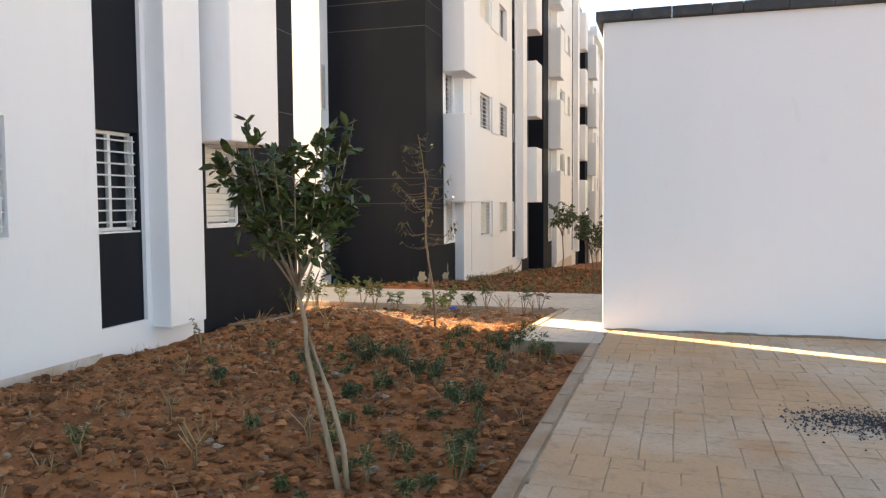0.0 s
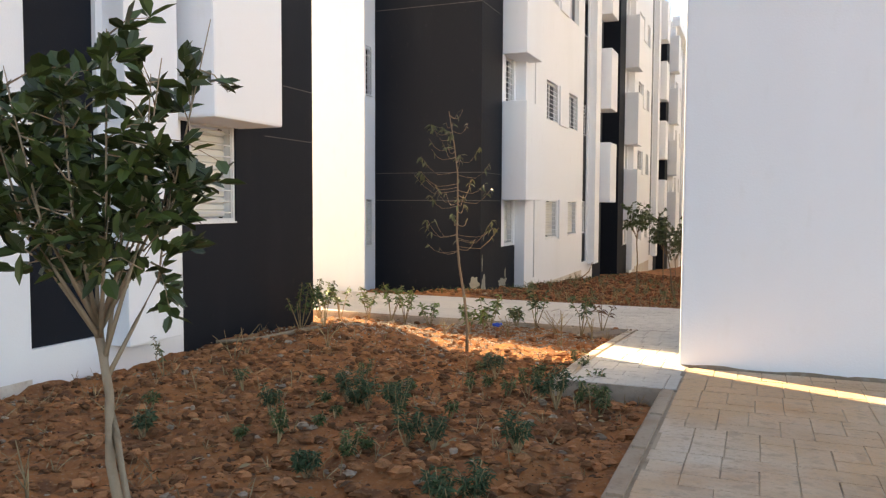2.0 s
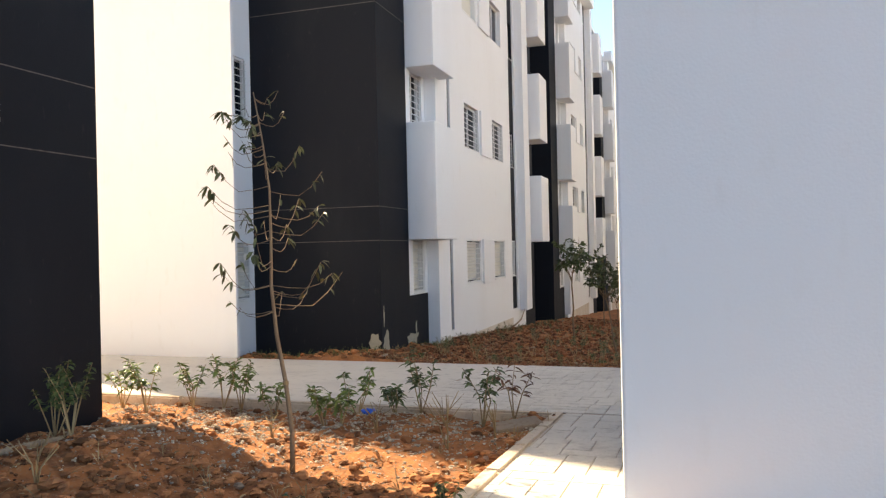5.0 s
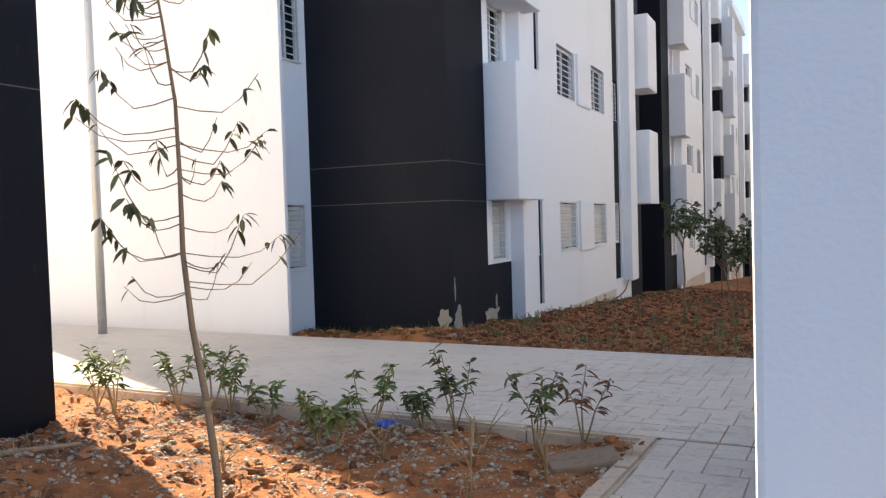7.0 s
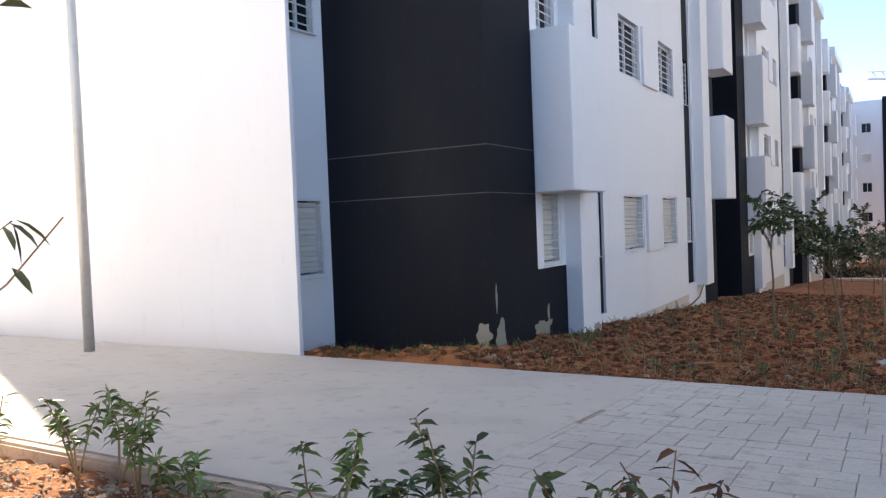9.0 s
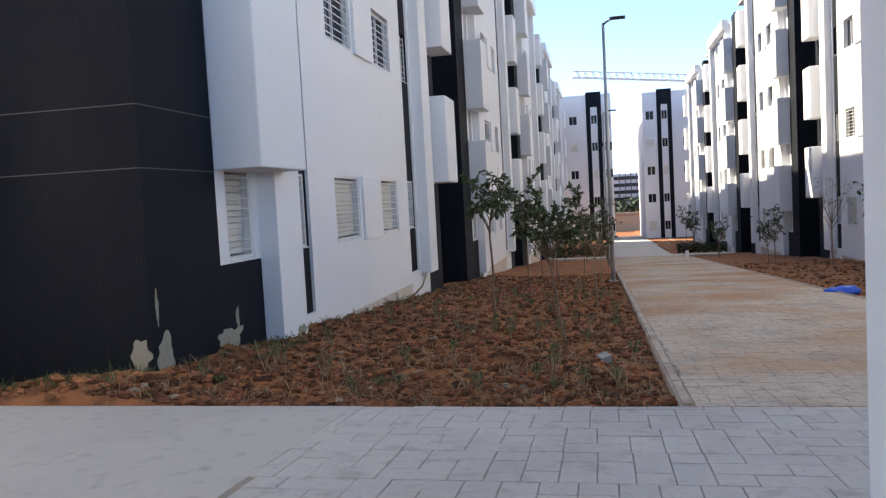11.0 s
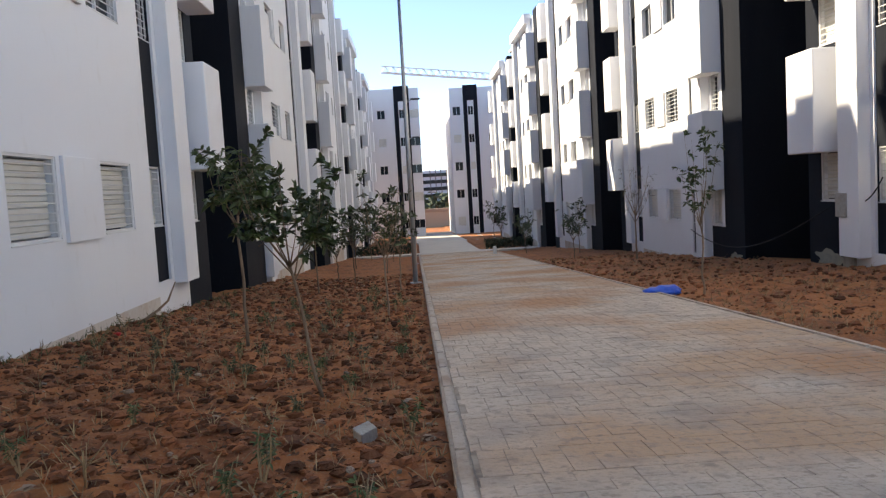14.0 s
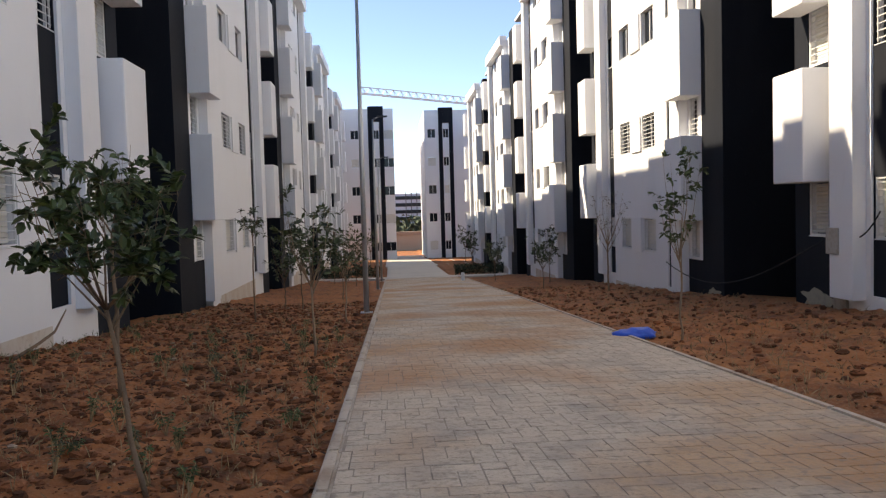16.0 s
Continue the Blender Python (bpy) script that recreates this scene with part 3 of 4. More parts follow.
kerb_line("kerb", [(-12, 12.22), (-1.6, 12.22)], "low concrete edge of the cross path", width=-0.1, rise=0.004)

# ---- lamps and poles ----
def street_lamp(at, height, label, arm=0.3, plate=True):
    post = tagged(new("street_lamp"), label, "street lamp", group="street lamps")
    post.location = at
    v, f = tube([(0, 0, 0), (0, 0, height * 0.5), (0, 0, height)], [0.07, 0.06, 0.04], 12)
    link("pole", v, f, STEEL, post, smooth=True)
    if plate:
        part("base_plate", boxes(((-0.16, -0.16, 0.0), (0.16, 0.16, 0.02)), bevel=0.004), STEEL, post)
    if arm:
        v, f = tube([(0, 0, height - 0.03), (arm * 0.5, -0.05, height + 0.05), (arm, -0.1, height + 0.1)], [0.035, 0.03, 0.025], 8)
        link("arm", v, f, STEEL, post, smooth=True)
        part("lantern", boxes(((arm - 0.1, -0.2, height + 0.07), (arm + 0.37, 0.02, height + 0.14)), bevel=0.025), COPING, post, "flat dark lantern head")
    return post


street_lamp((-1.15, 35.9, path_z(35.9) - 0.06), 7.93, "tall galvanised street lamp standing in the bed")
street_lamp((-1.15, 52.5, path_z(52.5) - 0.08), 7.93, "tall galvanised street lamp further down the bed")
street_lamp((-1.15, 66.5, path_z(66.5) - 0.08), 7.93, "tall galvanised street lamp near the crossing")
street_lamp((-10.8, 15.85, path_z(15.85)), 8.0, "grey metal pole standing on the cross path", plate=False)


# ---- trees ----
def grow(seed, height, trunk_r, fork, spread, limbs, leaf_len, leaf_w, per_twig, droop, lean=(0, 0), sides=7, twigs=5):
    """Trunk, limb and leaf geometry of a young tree."""
    rng = random.Random(seed)
    wood, leaves = [], []
    pts = []
    for i in range(7):
        t = i / 6
        pts.append(Vector((lean[0] * t + rng.uniform(-0.018, 0.018) * (i > 0), lean[1] * t + rng.uniform(-0.018, 0.018) * (i > 0), fork * t)))
    wood.append(tube(pts, [trunk_r * (1 - 0.35 * i / 6) for i in range(7)], sides))
    head = pts[-1]
    for k in range(limbs):
        ang = 2 * math.pi * (k + rng.random() * 0.6) / limbs
        out = spread * rng.uniform(0.45, 1.0)
        tip = head + Vector((math.cos(ang) * out, math.sin(ang) * out, (height - fork) * rng.uniform(0.45, 1.0)))
        start = head if rng.random() < 0.6 else pts[5].lerp(head, rng.random())
        mid = start.lerp(tip, 0.5) + Vector((math.cos(ang), math.sin(ang), -0.3)) * spread * 0.16
        wood.append(tube([start, start.lerp(mid, 0.55), mid, tip], [trunk_r * 0.45, trunk_r * 0.3, trunk_r * 0.2, trunk_r * 0.08], 5))
        for j in range(twigs):
            base = mid.lerp(tip, rng.uniform(-0.35, 1.0))
            d = Vector((rng.gauss(0, 1), rng.gauss(0, 1), rng.gauss(0.35, 0.7))).normalized()
            end = base + d * spread * rng.uniform(0.25, 0.6)
            wood.append(tube([base, base.lerp(end, 0.5) + Vector((0, 0, 0.02)), end], [trunk_r * 0.14, trunk_r * 0.1, trunk_r * 0.05], 4))
            for n in range(per_twig):
                s = base.lerp(end, rng.uniform(0.25, 1.05))
                ld = (d * 0.7 + Vector((rng.gauss(0, 0.7), rng.gauss(0, 0.7), rng.gauss(0.2 - droop, 0.5)))).normalized()
                leaves.append(leaf(s, ld, leaf_len * rng.uniform(0.65, 1.2), leaf_w * rng.uniform(0.7, 1.2), rng, droop * 0.5))
    return merged(*wood), merged(*leaves)


def tree(at, label, group, bark, leafmat, scale=1.0, turn=0.0, **shape):
    wood, leaves = grow(**shape)
    ob = tagged(new("young_tree"), label, "tree", group=group)
    ob.location, ob.scale, ob.rotation_euler = at, (scale,) * 3, (0, 0, turn)
    link("trunk", *wood, bark, ob, smooth=True)
    link("crown", *leaves, leafmat, ob)
    return ob


def on_earth(x, y, sink=0.03):
    return (x, y, earth_z(x, y) - sink)


# the bushy young tree in the first bed
ficus = tagged(new("young_tree"), "young bushy ficus with twin pale stems and glossy leaves", "tree")
ficus.location = on_earth(-1.68, 3.72)
w1, l1 = grow(3, 2.08, 0.019, 1.15, 0.36, 16, 0.078, 0.042, 10, 0.05, lean=(-0.32, 0.12), twigs=10)
link("trunk", *w1, PALEBARK, ficus, smooth=True)
link("crown", *l1, LEAF_DARK, ficus)
v, f = tube([(0.03, 0.02, 0), (0.0, 0.03, 0.3), (-0.06, -0.01, 0.6), (-0.22, 0.09, 0.85), (-0.32, 0.12, 1.15)], [0.016, 0.015, 0.013, 0.012, 0.01], 6)
link("stem", v, f, PALEBARK, ficus, smooth=True)

# the thin tree by the shrub bed, with layered side twigs
sapling = tagged(new("young_tree"), "thin sapling with sparse drooping leaves in layers", "tree")
sapling.location = on_earth(-3.1, 10.02)
rng = random.Random(12)
H = 2.68
axis = [Vector((-0.16 * (i / 8) + 0.03 * math.sin(i * 1.3), -0.1 * (i / 8), H * i / 8)) for i in range(9)]
wood, leaves = [tube(axis, [0.0195 - 0.0019 * i for i in range(9)], 8)], []
for k in range(46):
    h = rng.uniform(0.42, 1.0)
    i = min(7, int(h * 8))
    base = axis[i].lerp(axis[i + 1], h * 8 - i)
    ang = rng.uniform(0, 6.28)
    reach = (0.58 - 0.42 * abs(h - 0.55) / 0.45) * rng.uniform(0.55, 1.1)
    d = Vector((math.cos(ang), math.sin(ang), 0))
    mid, tip = base + d * reach * 0.55 - Vector((0, 0, 0.03)), base + d * reach + Vector((0, 0, reach * rng.uniform(0.1, 0.5)))
    q = base.lerp(mid, 0.5) + Vector((0, 0, -0.007))
    r = mid.lerp(tip, 0.5) + Vector((0, 0, -0.025))
    wood.append(tube([base, q, mid, r, tip], [0.0035, 0.003, 0.0028, 0.0024, 0.0018], 4))
    for n in range(rng.randint(2, 9) if k % 3 else 1):
        s = mid.lerp(tip, 1.03 - 0.5 * rng.random() ** 2)
        leaves.append(leaf(s, Vector((rng.gauss(0, 0.6) + d.x * 0.4, rng.gauss(0, 0.6) + d.y * 0.4, -0.5 + rng.gauss(0, 0.4))), rng.uniform(0.05, 0.085), rng.uniform(0.02, 0.032), rng, 0.3))
link("trunk", *merged(*wood), BARK, sapling, smooth=True)
link("crown", *merged(*leaves), LEAF_OLIVE, sapling)
v, f = tube([axis[2] - Vector((0, 0, 0.012)), axis[2] + Vector((0, 0, 0.012))], [0.021, 0.021], 10)
link("tie", v, f, STRAW, sapling, "brown twine tie round the trunk")

ROW = "young trees along the path"
tree(on_earth(-3.28, 24.3), "slender young tree with dark drooping leaves", ROW, BARK, LEAF_WEED, seed=21, height=2.7, trunk_r=0.024, fork=1.7, spread=0.5, limbs=9, leaf_len=0.13, leaf_w=0.055, per_twig=12, droop=0.5)
tree(on_earth(-1.9, 20.7), "young ficus with glossy leaves on a slim stem", ROW, BARK, LEAF_DARK, seed=22, height=1.98, trunk_r=0.017, fork=1.08, spread=0.48, limbs=15, leaf_len=0.08, leaf_w=0.045, per_twig=17, droop=0.1, lean=(-0.2, 0.05))
tree(on_earth(-1.6, 27.2), "young tree with a thick dark green crown", ROW, PALEBARK, LEAF_DARK, seed=23, height=2.3, trunk_r=0.02, fork=1.0, spread=0.55, limbs=12, leaf_len=0.11, leaf_w=0.055, per_twig=8, droop=0.1)
tree(on_earth(-3.6, 34.0), "thin tall sapling with a small tufted crown", ROW, BARK, LEAF_DARK, seed=24, height=2.6, trunk_r=0.02, fork=2.05, spread=0.3, limbs=7, leaf_len=0.10, leaf_w=0.04, per_twig=8, droop=0.4)
tree(on_earth(-3.0, 38.0), "young tree with dark leaves before the facade", ROW, BARK, LEAF_DARK, seed=25, height=2.5, trunk_r=0.02, fork=1.2, spread=0.5, limbs=9, leaf_len=0.11, leaf_w=0.055, per_twig=7, droop=0.1)
tree(on_earth(-1.5, 33.2), "slim young tree beside the street lamp", ROW, PALEBARK, LEAF_DARK, seed=26, height=2.1, trunk_r=0.02, fork=0.9, spread=0.42, limbs=9, leaf_len=0.10, leaf_w=0.05, per_twig=6, droop=0.1)
tree(on_earth(3.72, 27.3), "thin young tree with an upright tufted crown", ROW, PALEBARK, LEAF_WEED, seed=27, height=2.9, trunk_r=0.02, fork=1.3, spread=0.32, limbs=9, leaf_len=0.10, leaf_w=0.05, per_twig=8, droop=0.2)
tree(on_earth(6.7, 41.5), "half-bare sapling with pale twigs", ROW, PALEBARK, LEAF_OLIVE, seed=28, height=3.4, trunk_r=0.035, fork=1.6, spread=0.6, limbs=10, leaf_len=0.08, leaf_w=0.02, per_twig=5, droop=0.3)
for i, (x, y, s) in enumerate(((-3.6, 39.0, 1.0), (-2.2, 43.5, 1.1), (-3.9, 50.0, 1.2), (-2.4, 58.0, 1.1), (-4.0, 64.0, 1.3), (5.6, 47.0, 1.0), (6.9, 52.0, 1.2), (5.2, 58.5, 1.1), (6.2, 66.0, 1.2), (-3.2, 80.0, 1.7), (6.4, 82.0, 1.6), (-2.6, 95.0, 1.8), (7.2, 96.0, 1.8))):
    tree((x, y, earth_z(x, y) - 0.03), "small street tree with dense dark foliage", ROW, BARK, LEAF_DARK, scale=s, turn=i * 1.3, seed=40 + i % 3, height=2.2, trunk_r=0.02, fork=0.8, spread=0.5, limbs=9, leaf_len=0.14, leaf_w=0.07, per_twig=6, droop=0.1)


# ---- shrubs and weeds ----
def shrub(at, label, seed, height, leafmat, stems=3, leaf_len=0.10, width=0.028, group="laurel shrubs", many=(13, 20)):
    rng = random.Random(seed)
    wood, leaves = [], []
    for k in range(stems):
        ang = rng.uniform(0, 6.28)
        tip = Vector((math.cos(ang) * height * 0.28, math.sin(ang) * height * 0.28, height * rng.uniform(0.7, 1.0)))
        mid = tip * 0.5 + Vector((rng.uniform(-0.1, 0.1) * height, rng.uniform(-0.1, 0.1) * height, 0.05 * height))
        wood.append(tube([(0, 0, 0), mid, tip], [0.007, 0.005, 0.003], 5))
        for n in range(rng.randint(*many)):
            t = rng.uniform(0.45, 1.0)
            s = Vector((0, 0, 0)).lerp(mid, t * 2) if t < 0.5 else mid.lerp(tip, t * 2 - 1)
            a = n * 2.4
            leaves.append(leaf(s, (math.cos(a), math.sin(a), rng.uniform(-0.35, 0.9)), leaf_len * rng.uniform(0.7, 1.2), width * rng.uniform(0.8, 1.2), rng, rng.uniform(0.1, 0.6)))
    ob = tagged(new("shrub"), label, "shrub", group=group)
    ob.location = at
    link("stem", *merged(*wood), STRAW, ob)
    link("foliage", *merged(*leaves), leafmat, ob)
    return ob


SPOTS = ((-6.1, 11.85, 0.55), (-5.6, 11.6, 0.62), (-5.35, 12.0, 0.5), (-5.0, 12.02, 0.6), (-4.75, 11.95, 0.55), (-4.35, 11.9, 0.42), (-3.6, 11.5, 0.42), (-3.4, 11.42, 0.36), (-3.5, 12.0, 0.5), (-3.12, 12.02, 0.34), (-2.85, 11.98, 0.6), (-2.2, 11.75, 0.6))
for i, (x, y, h) in enumerate(SPOTS):
    shrub(on_earth(x, y, 0.01), "young laurel shrub with narrow fresh green leaves", 100 + i, h, LEAF_FRESH if i < 9 else LEAF_WEED, 4, 0.095, 0.03, many=(18, 28))
shrub(on_earth(-1.98, 12.0, 0.01), "laurel shrub with browned drooping leaves", 130, 0.62, DRYLEAF)
shrub(on_earth(-5.35, 10.2, 0.01), "straggly grey shrub on pale bent stems", 131, 0.62, LEAF_WEED, 6, 0.055, 0.032, "straggly shrubs", (24, 36))
shrub(on_earth(-4.75, 9.75, 0.01), "straggly grey shrub leaning over a dry root", 132, 0.6, LEAF_WEED, 6, 0.055, 0.032, "straggly shrubs", (24, 36))
shrub(on_earth(-5.15, 7.6, 0.01), "small wiry shrub below the pilaster", 133, 0.45, LEAF_WEED, 3, 0.035, 0.02, "straggly shrubs")
shrub(on_earth(-1.25, 7.6, 0.01), "small upright shrub beside the concrete edge", 134, 0.4, LEAF_WEED, 2, 0.06, 0.02, "straggly shrubs")
UPRIGHT = ((-2.5, 5.8), (-1.4, 6.25), (-1.46, 7.42), (-2.0, 6.45), (-2.2, 6.5), (-3.0, 7.3), (-2.85, 7.2), (-3.15, 7.45), (-1.53, 5.4), (-1.42, 5.6), (-3.97, 6.1), (-3.44, 6.8), (-2.54, 7.1), (-1.7, 7.9), (-2.3, 8.6))
for i, (x, y) in enumerate(UPRIGHT):
    shrub(on_earth(x, y, 0.01), "dark green feathery weed standing upright", 300 + i, 0.2 + 0.03 * (i * 7 % 5), LEAF_BLUE, 8, 0.05, 0.012, "upright weeds in the first bed", (34, 46))
rng = random.Random(77)
for i in range(56):
    x, y = rng.uniform(-4.6, -1.1), rng.uniform(3.4, 9.2)
    if rng.random() < 0.5:
        x = max(x, rng.uniform(-4.2, -1.1))
    shrub(on_earth(x, y, 0.01), "low dusty green weed in the earth bed", 200 + i % 9, rng.uniform(0.1, 0.27), LEAF_WEED, 5, 0.042, 0.014, "weeds in the first bed", (16, 30))
for i in range(84):
    x, y = rng.uniform(-5.2, -1.1), 17.5 + 14 * rng.random() ** 1.4
    shrub(on_earth(x, y, 0.01), "low dull green weed in the red bed", 220 + i % 9, rng.uniform(0.14, 0.38), LEAF_WEED if i % 3 else LEAF_OLIVE, 4, 0.05, 0.014, "weeds in the long bed")


def dry_stalks(at, label, seed, height, stems):
    """Bare pale stalks that fork once, fanning out of one root."""
    rng = random.Random(seed)
    ob = tagged(new("dry_stalks"), label, "dead plant", group="bare dry stalks")
    ob.location = at
    for k in range(stems):
        a = rng.uniform(0, 6.28)
        d = Vector((math.cos(a), math.sin(a), 0))
        tip = d * height * rng.uniform(0.15, 0.6) + Vector((0, 0, height * rng.uniform(0.6, 1.0)))
        mid = tip * 0.5 - d * 0.04
        fork = mid + Vector((rng.gauss(0, 0.08), rng.gauss(0, 0.08), height * 0.4))
        v, f = merged(tube([(0, 0, -0.02), mid, tip], [0.007, 0.005, 0.003], 5), tube([mid, fork], [0.004, 0.002], 4))
        link("stalk", v, f, STRAW, ob, smooth=True)
    return ob


for i, (x, y, h, n) in enumerate(((-2.25, 10.9, 0.42, 5), (-2.5, 11.6, 0.34, 3), (-1.95, 11.2, 0.36, 3), (-3.05, 11.4, 0.3, 4), (-4.2, 8.9, 0.4, 4), (-4.9, 8.3, 0.45, 3), (-3.6, 10.6, 0.26, 3), (-2.7, 3.9, 0.35, 3), (-2.3, 4.6, 0.3, 3), (-3.6, 4.9, 0.34, 3), (-4.4, 6.2, 0.3, 3), (-1.35, 17.6, 0.3, 4), (-2.3, 17.9, 0.3, 3), (-2.9, 18.6, 0.34, 3), (-3.9, 18.3, 0.3, 3))):
    dry_stalks(on_earth(x, y, 0.01), "bare pale dry stalks standing in the earth", 400 + i, h, n)


def scatter(name, label, category, count, place, make, mat, seed, smooth=False):
    """Many small pieces that nobody could count, as one object."""
    rng = random.Random(seed)
    pieces = []
    for _ in range(count):
        x, y = place(rng)
        pieces.append(make(Vector((x, y, earth_z(x, y))), rng))
    return tagged(link(name, *merged(*pieces), mat, smooth=smooth), label, category, kind="stuff")


def clod(size_lo, size_hi):
    def make(at, rng):
        s = size_lo + (size_hi - size_lo) * rng.random() ** 4.5
        ring = []
        k = rng.uniform(0, 6)
        for h, r in ((-0.3, 0.75), (0.25, 1.0), (0.62, 0.55)):
            for i in range(5):
                a = k + i * 1.2566 + h
                q = r * rng.uniform(0.5, 1.35)
                ring.append(at + Vector((math.cos(a) * q * s, math.sin(a) * q * s * 0.85, h * s)))
        faces = [(i, (i + 1) % 5, 5 + (i + 1) % 5, 5 + i) for i in range(5)] + [(5 + i, 5 + (i + 1) % 5, 10 + (i + 1) % 5, 10 + i) for i in range(5)] + [(10, 11, 12, 13, 14)]
        return ring, faces
    return make


def blade(at, rng):
    pieces = []
    for _ in range(rng.randint(2, 5)):
        d = Vector((rng.gauss(0, 0.5), rng.gauss(0, 0.5), rng.uniform(0.4, 1.2)))
        pieces.append(leaf(at, d, rng.uniform(0.06, 0.2), 0.008, rng, 0.2))
    return merged(*pieces)


def bed_one(rng):
    while True:
        x, y = rng.uniform(-5.7, -0.9), rng.uniform(1.5, 12.1)
        if in_bed(x, y) == 1 and (y < 9.9 or x > -1.9 or rng.random() < 0.22):
            return x, y


def gravelly(rng):
    return rng.gauss(-4.0, 1.4), 12.1 - abs(rng.gauss(0, 1.2))


def bed_two(rng):
    return rng.uniform(-5.7, -0.98), 16.95 + 24 * rng.random() ** 1.7


def bed_three(rng):
    y = 22 + 26 * rng.random() ** 1.4
    return rng.uniform(east(y) + 0.15, 8.0), y


scatter("earth_clods", "loose red clods over the first bed", "soil", 19000, bed_one, clod(0.006, 0.062), CLOD, 1)
scatter("earth_clods", "heaped rubble and clods at the charcoal wall's foot", "soil", 1500, lambda r: (r.uniform(-8.3, -5.5), 18.05 - abs(r.gauss(0, 0.4))), clod(0.015, 0.09), CLOD, 71)
scatter("dry_grass", "weeds along the foot of the charcoal wall", "grass", 240, lambda r: (r.uniform(-8.2, -5.6), r.uniform(17.3, 18.05)), blade, LEAF_WEED, 72)
scatter("earth_clods", "loose red clods over the long bed", "soil", 19000, bed_two, clod(0.008, 0.075), DARK_CLOD, 2)
scatter("earth_clods", "loose red clods over the east bed", "soil", 2600, bed_three, clod(0.015, 0.09), DARK_CLOD, 3)
scatter("stones", "pale stones lying in the first bed", "stones", 1100, bed_one, clod(0.012, 0.05), STONE, 4)
scatter("gravel", "pale rubble and gravel near the shrubs", "gravel", 21000, lambda r: tuple(map(lambda a, lo, hi: min(hi, max(lo, a)), gravelly(r), (-7.6, 8.6), (-1.7, 12.15))), clod(0.004, 0.019), GRAVEL, 5)
scatter("stones", "pale stones lying in the long bed", "stones", 700, bed_two, clod(0.012, 0.06), STONE, 6)
scatter("dry_grass", "thin dry stalks in the long bed", "grass", 1500, bed_two, blade, STRAW, 7)
scatter("dry_grass", "thin dry stalks in the east bed", "grass", 1300, bed_three, blade, STRAW, 8)
scatter("dry_grass", "thin dry stalks in the first bed", "grass", 420, bed_one, blade, STRAW, 9)
scatter("dry_grass", "weeds along the foot of the facade", "grass", 260, lambda r: (-5.72 + abs(r.gauss(0, 0.2)), r.uniform(18.3, 36)), blade, LEAF_WEED, 10)

def crumb(at, rng):
    a = rng.uniform(0, 6.28)
    return leaf(at + Vector((0, 0, 0.015)), (math.cos(a), math.sin(a), rng.uniform(-0.2, 0.5)), rng.uniform(0.03, 0.09), rng.uniform(0.01, 0.03), rng, 0.1)


scatter("leaf_litter", "dead brown leaves and bits on the first bed", "litter", 1500, bed_one, crumb, DRYLEAF, 61)
scatter("leaf_litter", "dead brown leaves and bits on the long bed", "litter", 5200, bed_two, crumb, DRYLEAF, 62)
scatter("leaf_litter", "dead brown leaves and bits on the east bed", "litter", 1300, bed_three, crumb, DRYLEAF, 63)
scatter("straw_bits", "pale straw bits strewn over the first bed", "litter", 500, bed_one, crumb, STRAW, 64)
scatter("straw_bits", "pale straw bits strewn over the long bed", "litter", 800, bed_two, crumb, STRAW, 65)

# ---- small things ----
bag = bmesh.new()
bmesh.ops.create_icosphere(bag, subdivisions=3, radius=0.2)
for v in bag.verts:
    n = noise.noise(v.co * 9) * 0.07 + noise.noise(v.co * 22) * 0.03
    v.co = Vector((v.co.x * 1.7, v.co.y * 0.9, v.co.z * 0.55)) + v.co.normalized() * n
tagged(part("plastic_bag", bag, BLUE, at=(3.16, 27.7, earth_z(3.16, 27.7) + 0.08), smooth=True), "crumpled bright blue plastic bag on the bed's edge", "bag")
wrap = bmesh.new()
bmesh.ops.create_icosphere(wrap, subdivisions=3, radius=0.06)
for v in wrap.verts:
    v.co = Vector((v.co.x * 1.3, v.co.y * 0.8, v.co.z * 0.5)) + v.co.normalized() * noise.noise(v.co * 25) * 0.03
tagged(part("plastic_wrapper", wrap, BLUE, at=(-3.38, 12.0, earth_z(-3.38, 12.0) + 0.04), smooth=True), "small crumpled blue wrapper among the shrubs", "litter")
scrap = bmesh.new()
bmesh.ops.create_icosphere(scrap, subdivisions=2, radius=0.05)
for v in scrap.verts:
    v.co = Vector((v.co.x * 1.2, v.co.y, v.co.z * 0.5)) + v.co.normalized() * noise.noise(v.co * 30) * 0.02
tagged(part("plastic_scrap", scrap, RED, at=(-5.4, 25.6, earth_z(-5.4, 25.6) + 0.03), smooth=True), "small red plastic scrap at the wall's foot", "litter")
blk = tagged(part("concrete_block", boxes(((-0.06, -0.05, -0.02), (0.06, 0.05, 0.10)), bevel=0.008), BLOCK, at=(-1.46, 19.3, earth_z(-1.46, 19.3))), "broken pale concrete block lying on the earth", "block")
blk.rotation_euler = (0.25, -0.2, 0.6)
flag = tagged(part("stone_slab", boxes(((-0.2, -0.12, 0), (0.2, 0.12, 0.05)), bevel=0.015), STONE, at=(-1.85, 11.55, earth_z(-1.85, 11.55) + 0.01)), "flat pale stone slab by the bed's corner", "stone")
flag.rotation_euler = (0.05, -0.1, 0.5)
v, f = tube([(-5.55, 26.9, -1.15), (-5.35, 27.2, -1.0), (-5.3, 27.6, -0.9), (-5.25, 27.9, -0.62)], [0.025, 0.022, 0.018, 0.01], 6)
tagged(link("dead_branch", v, f, BARK, smooth=True), "dead bent branch leaning at the wall's foot", "branch")
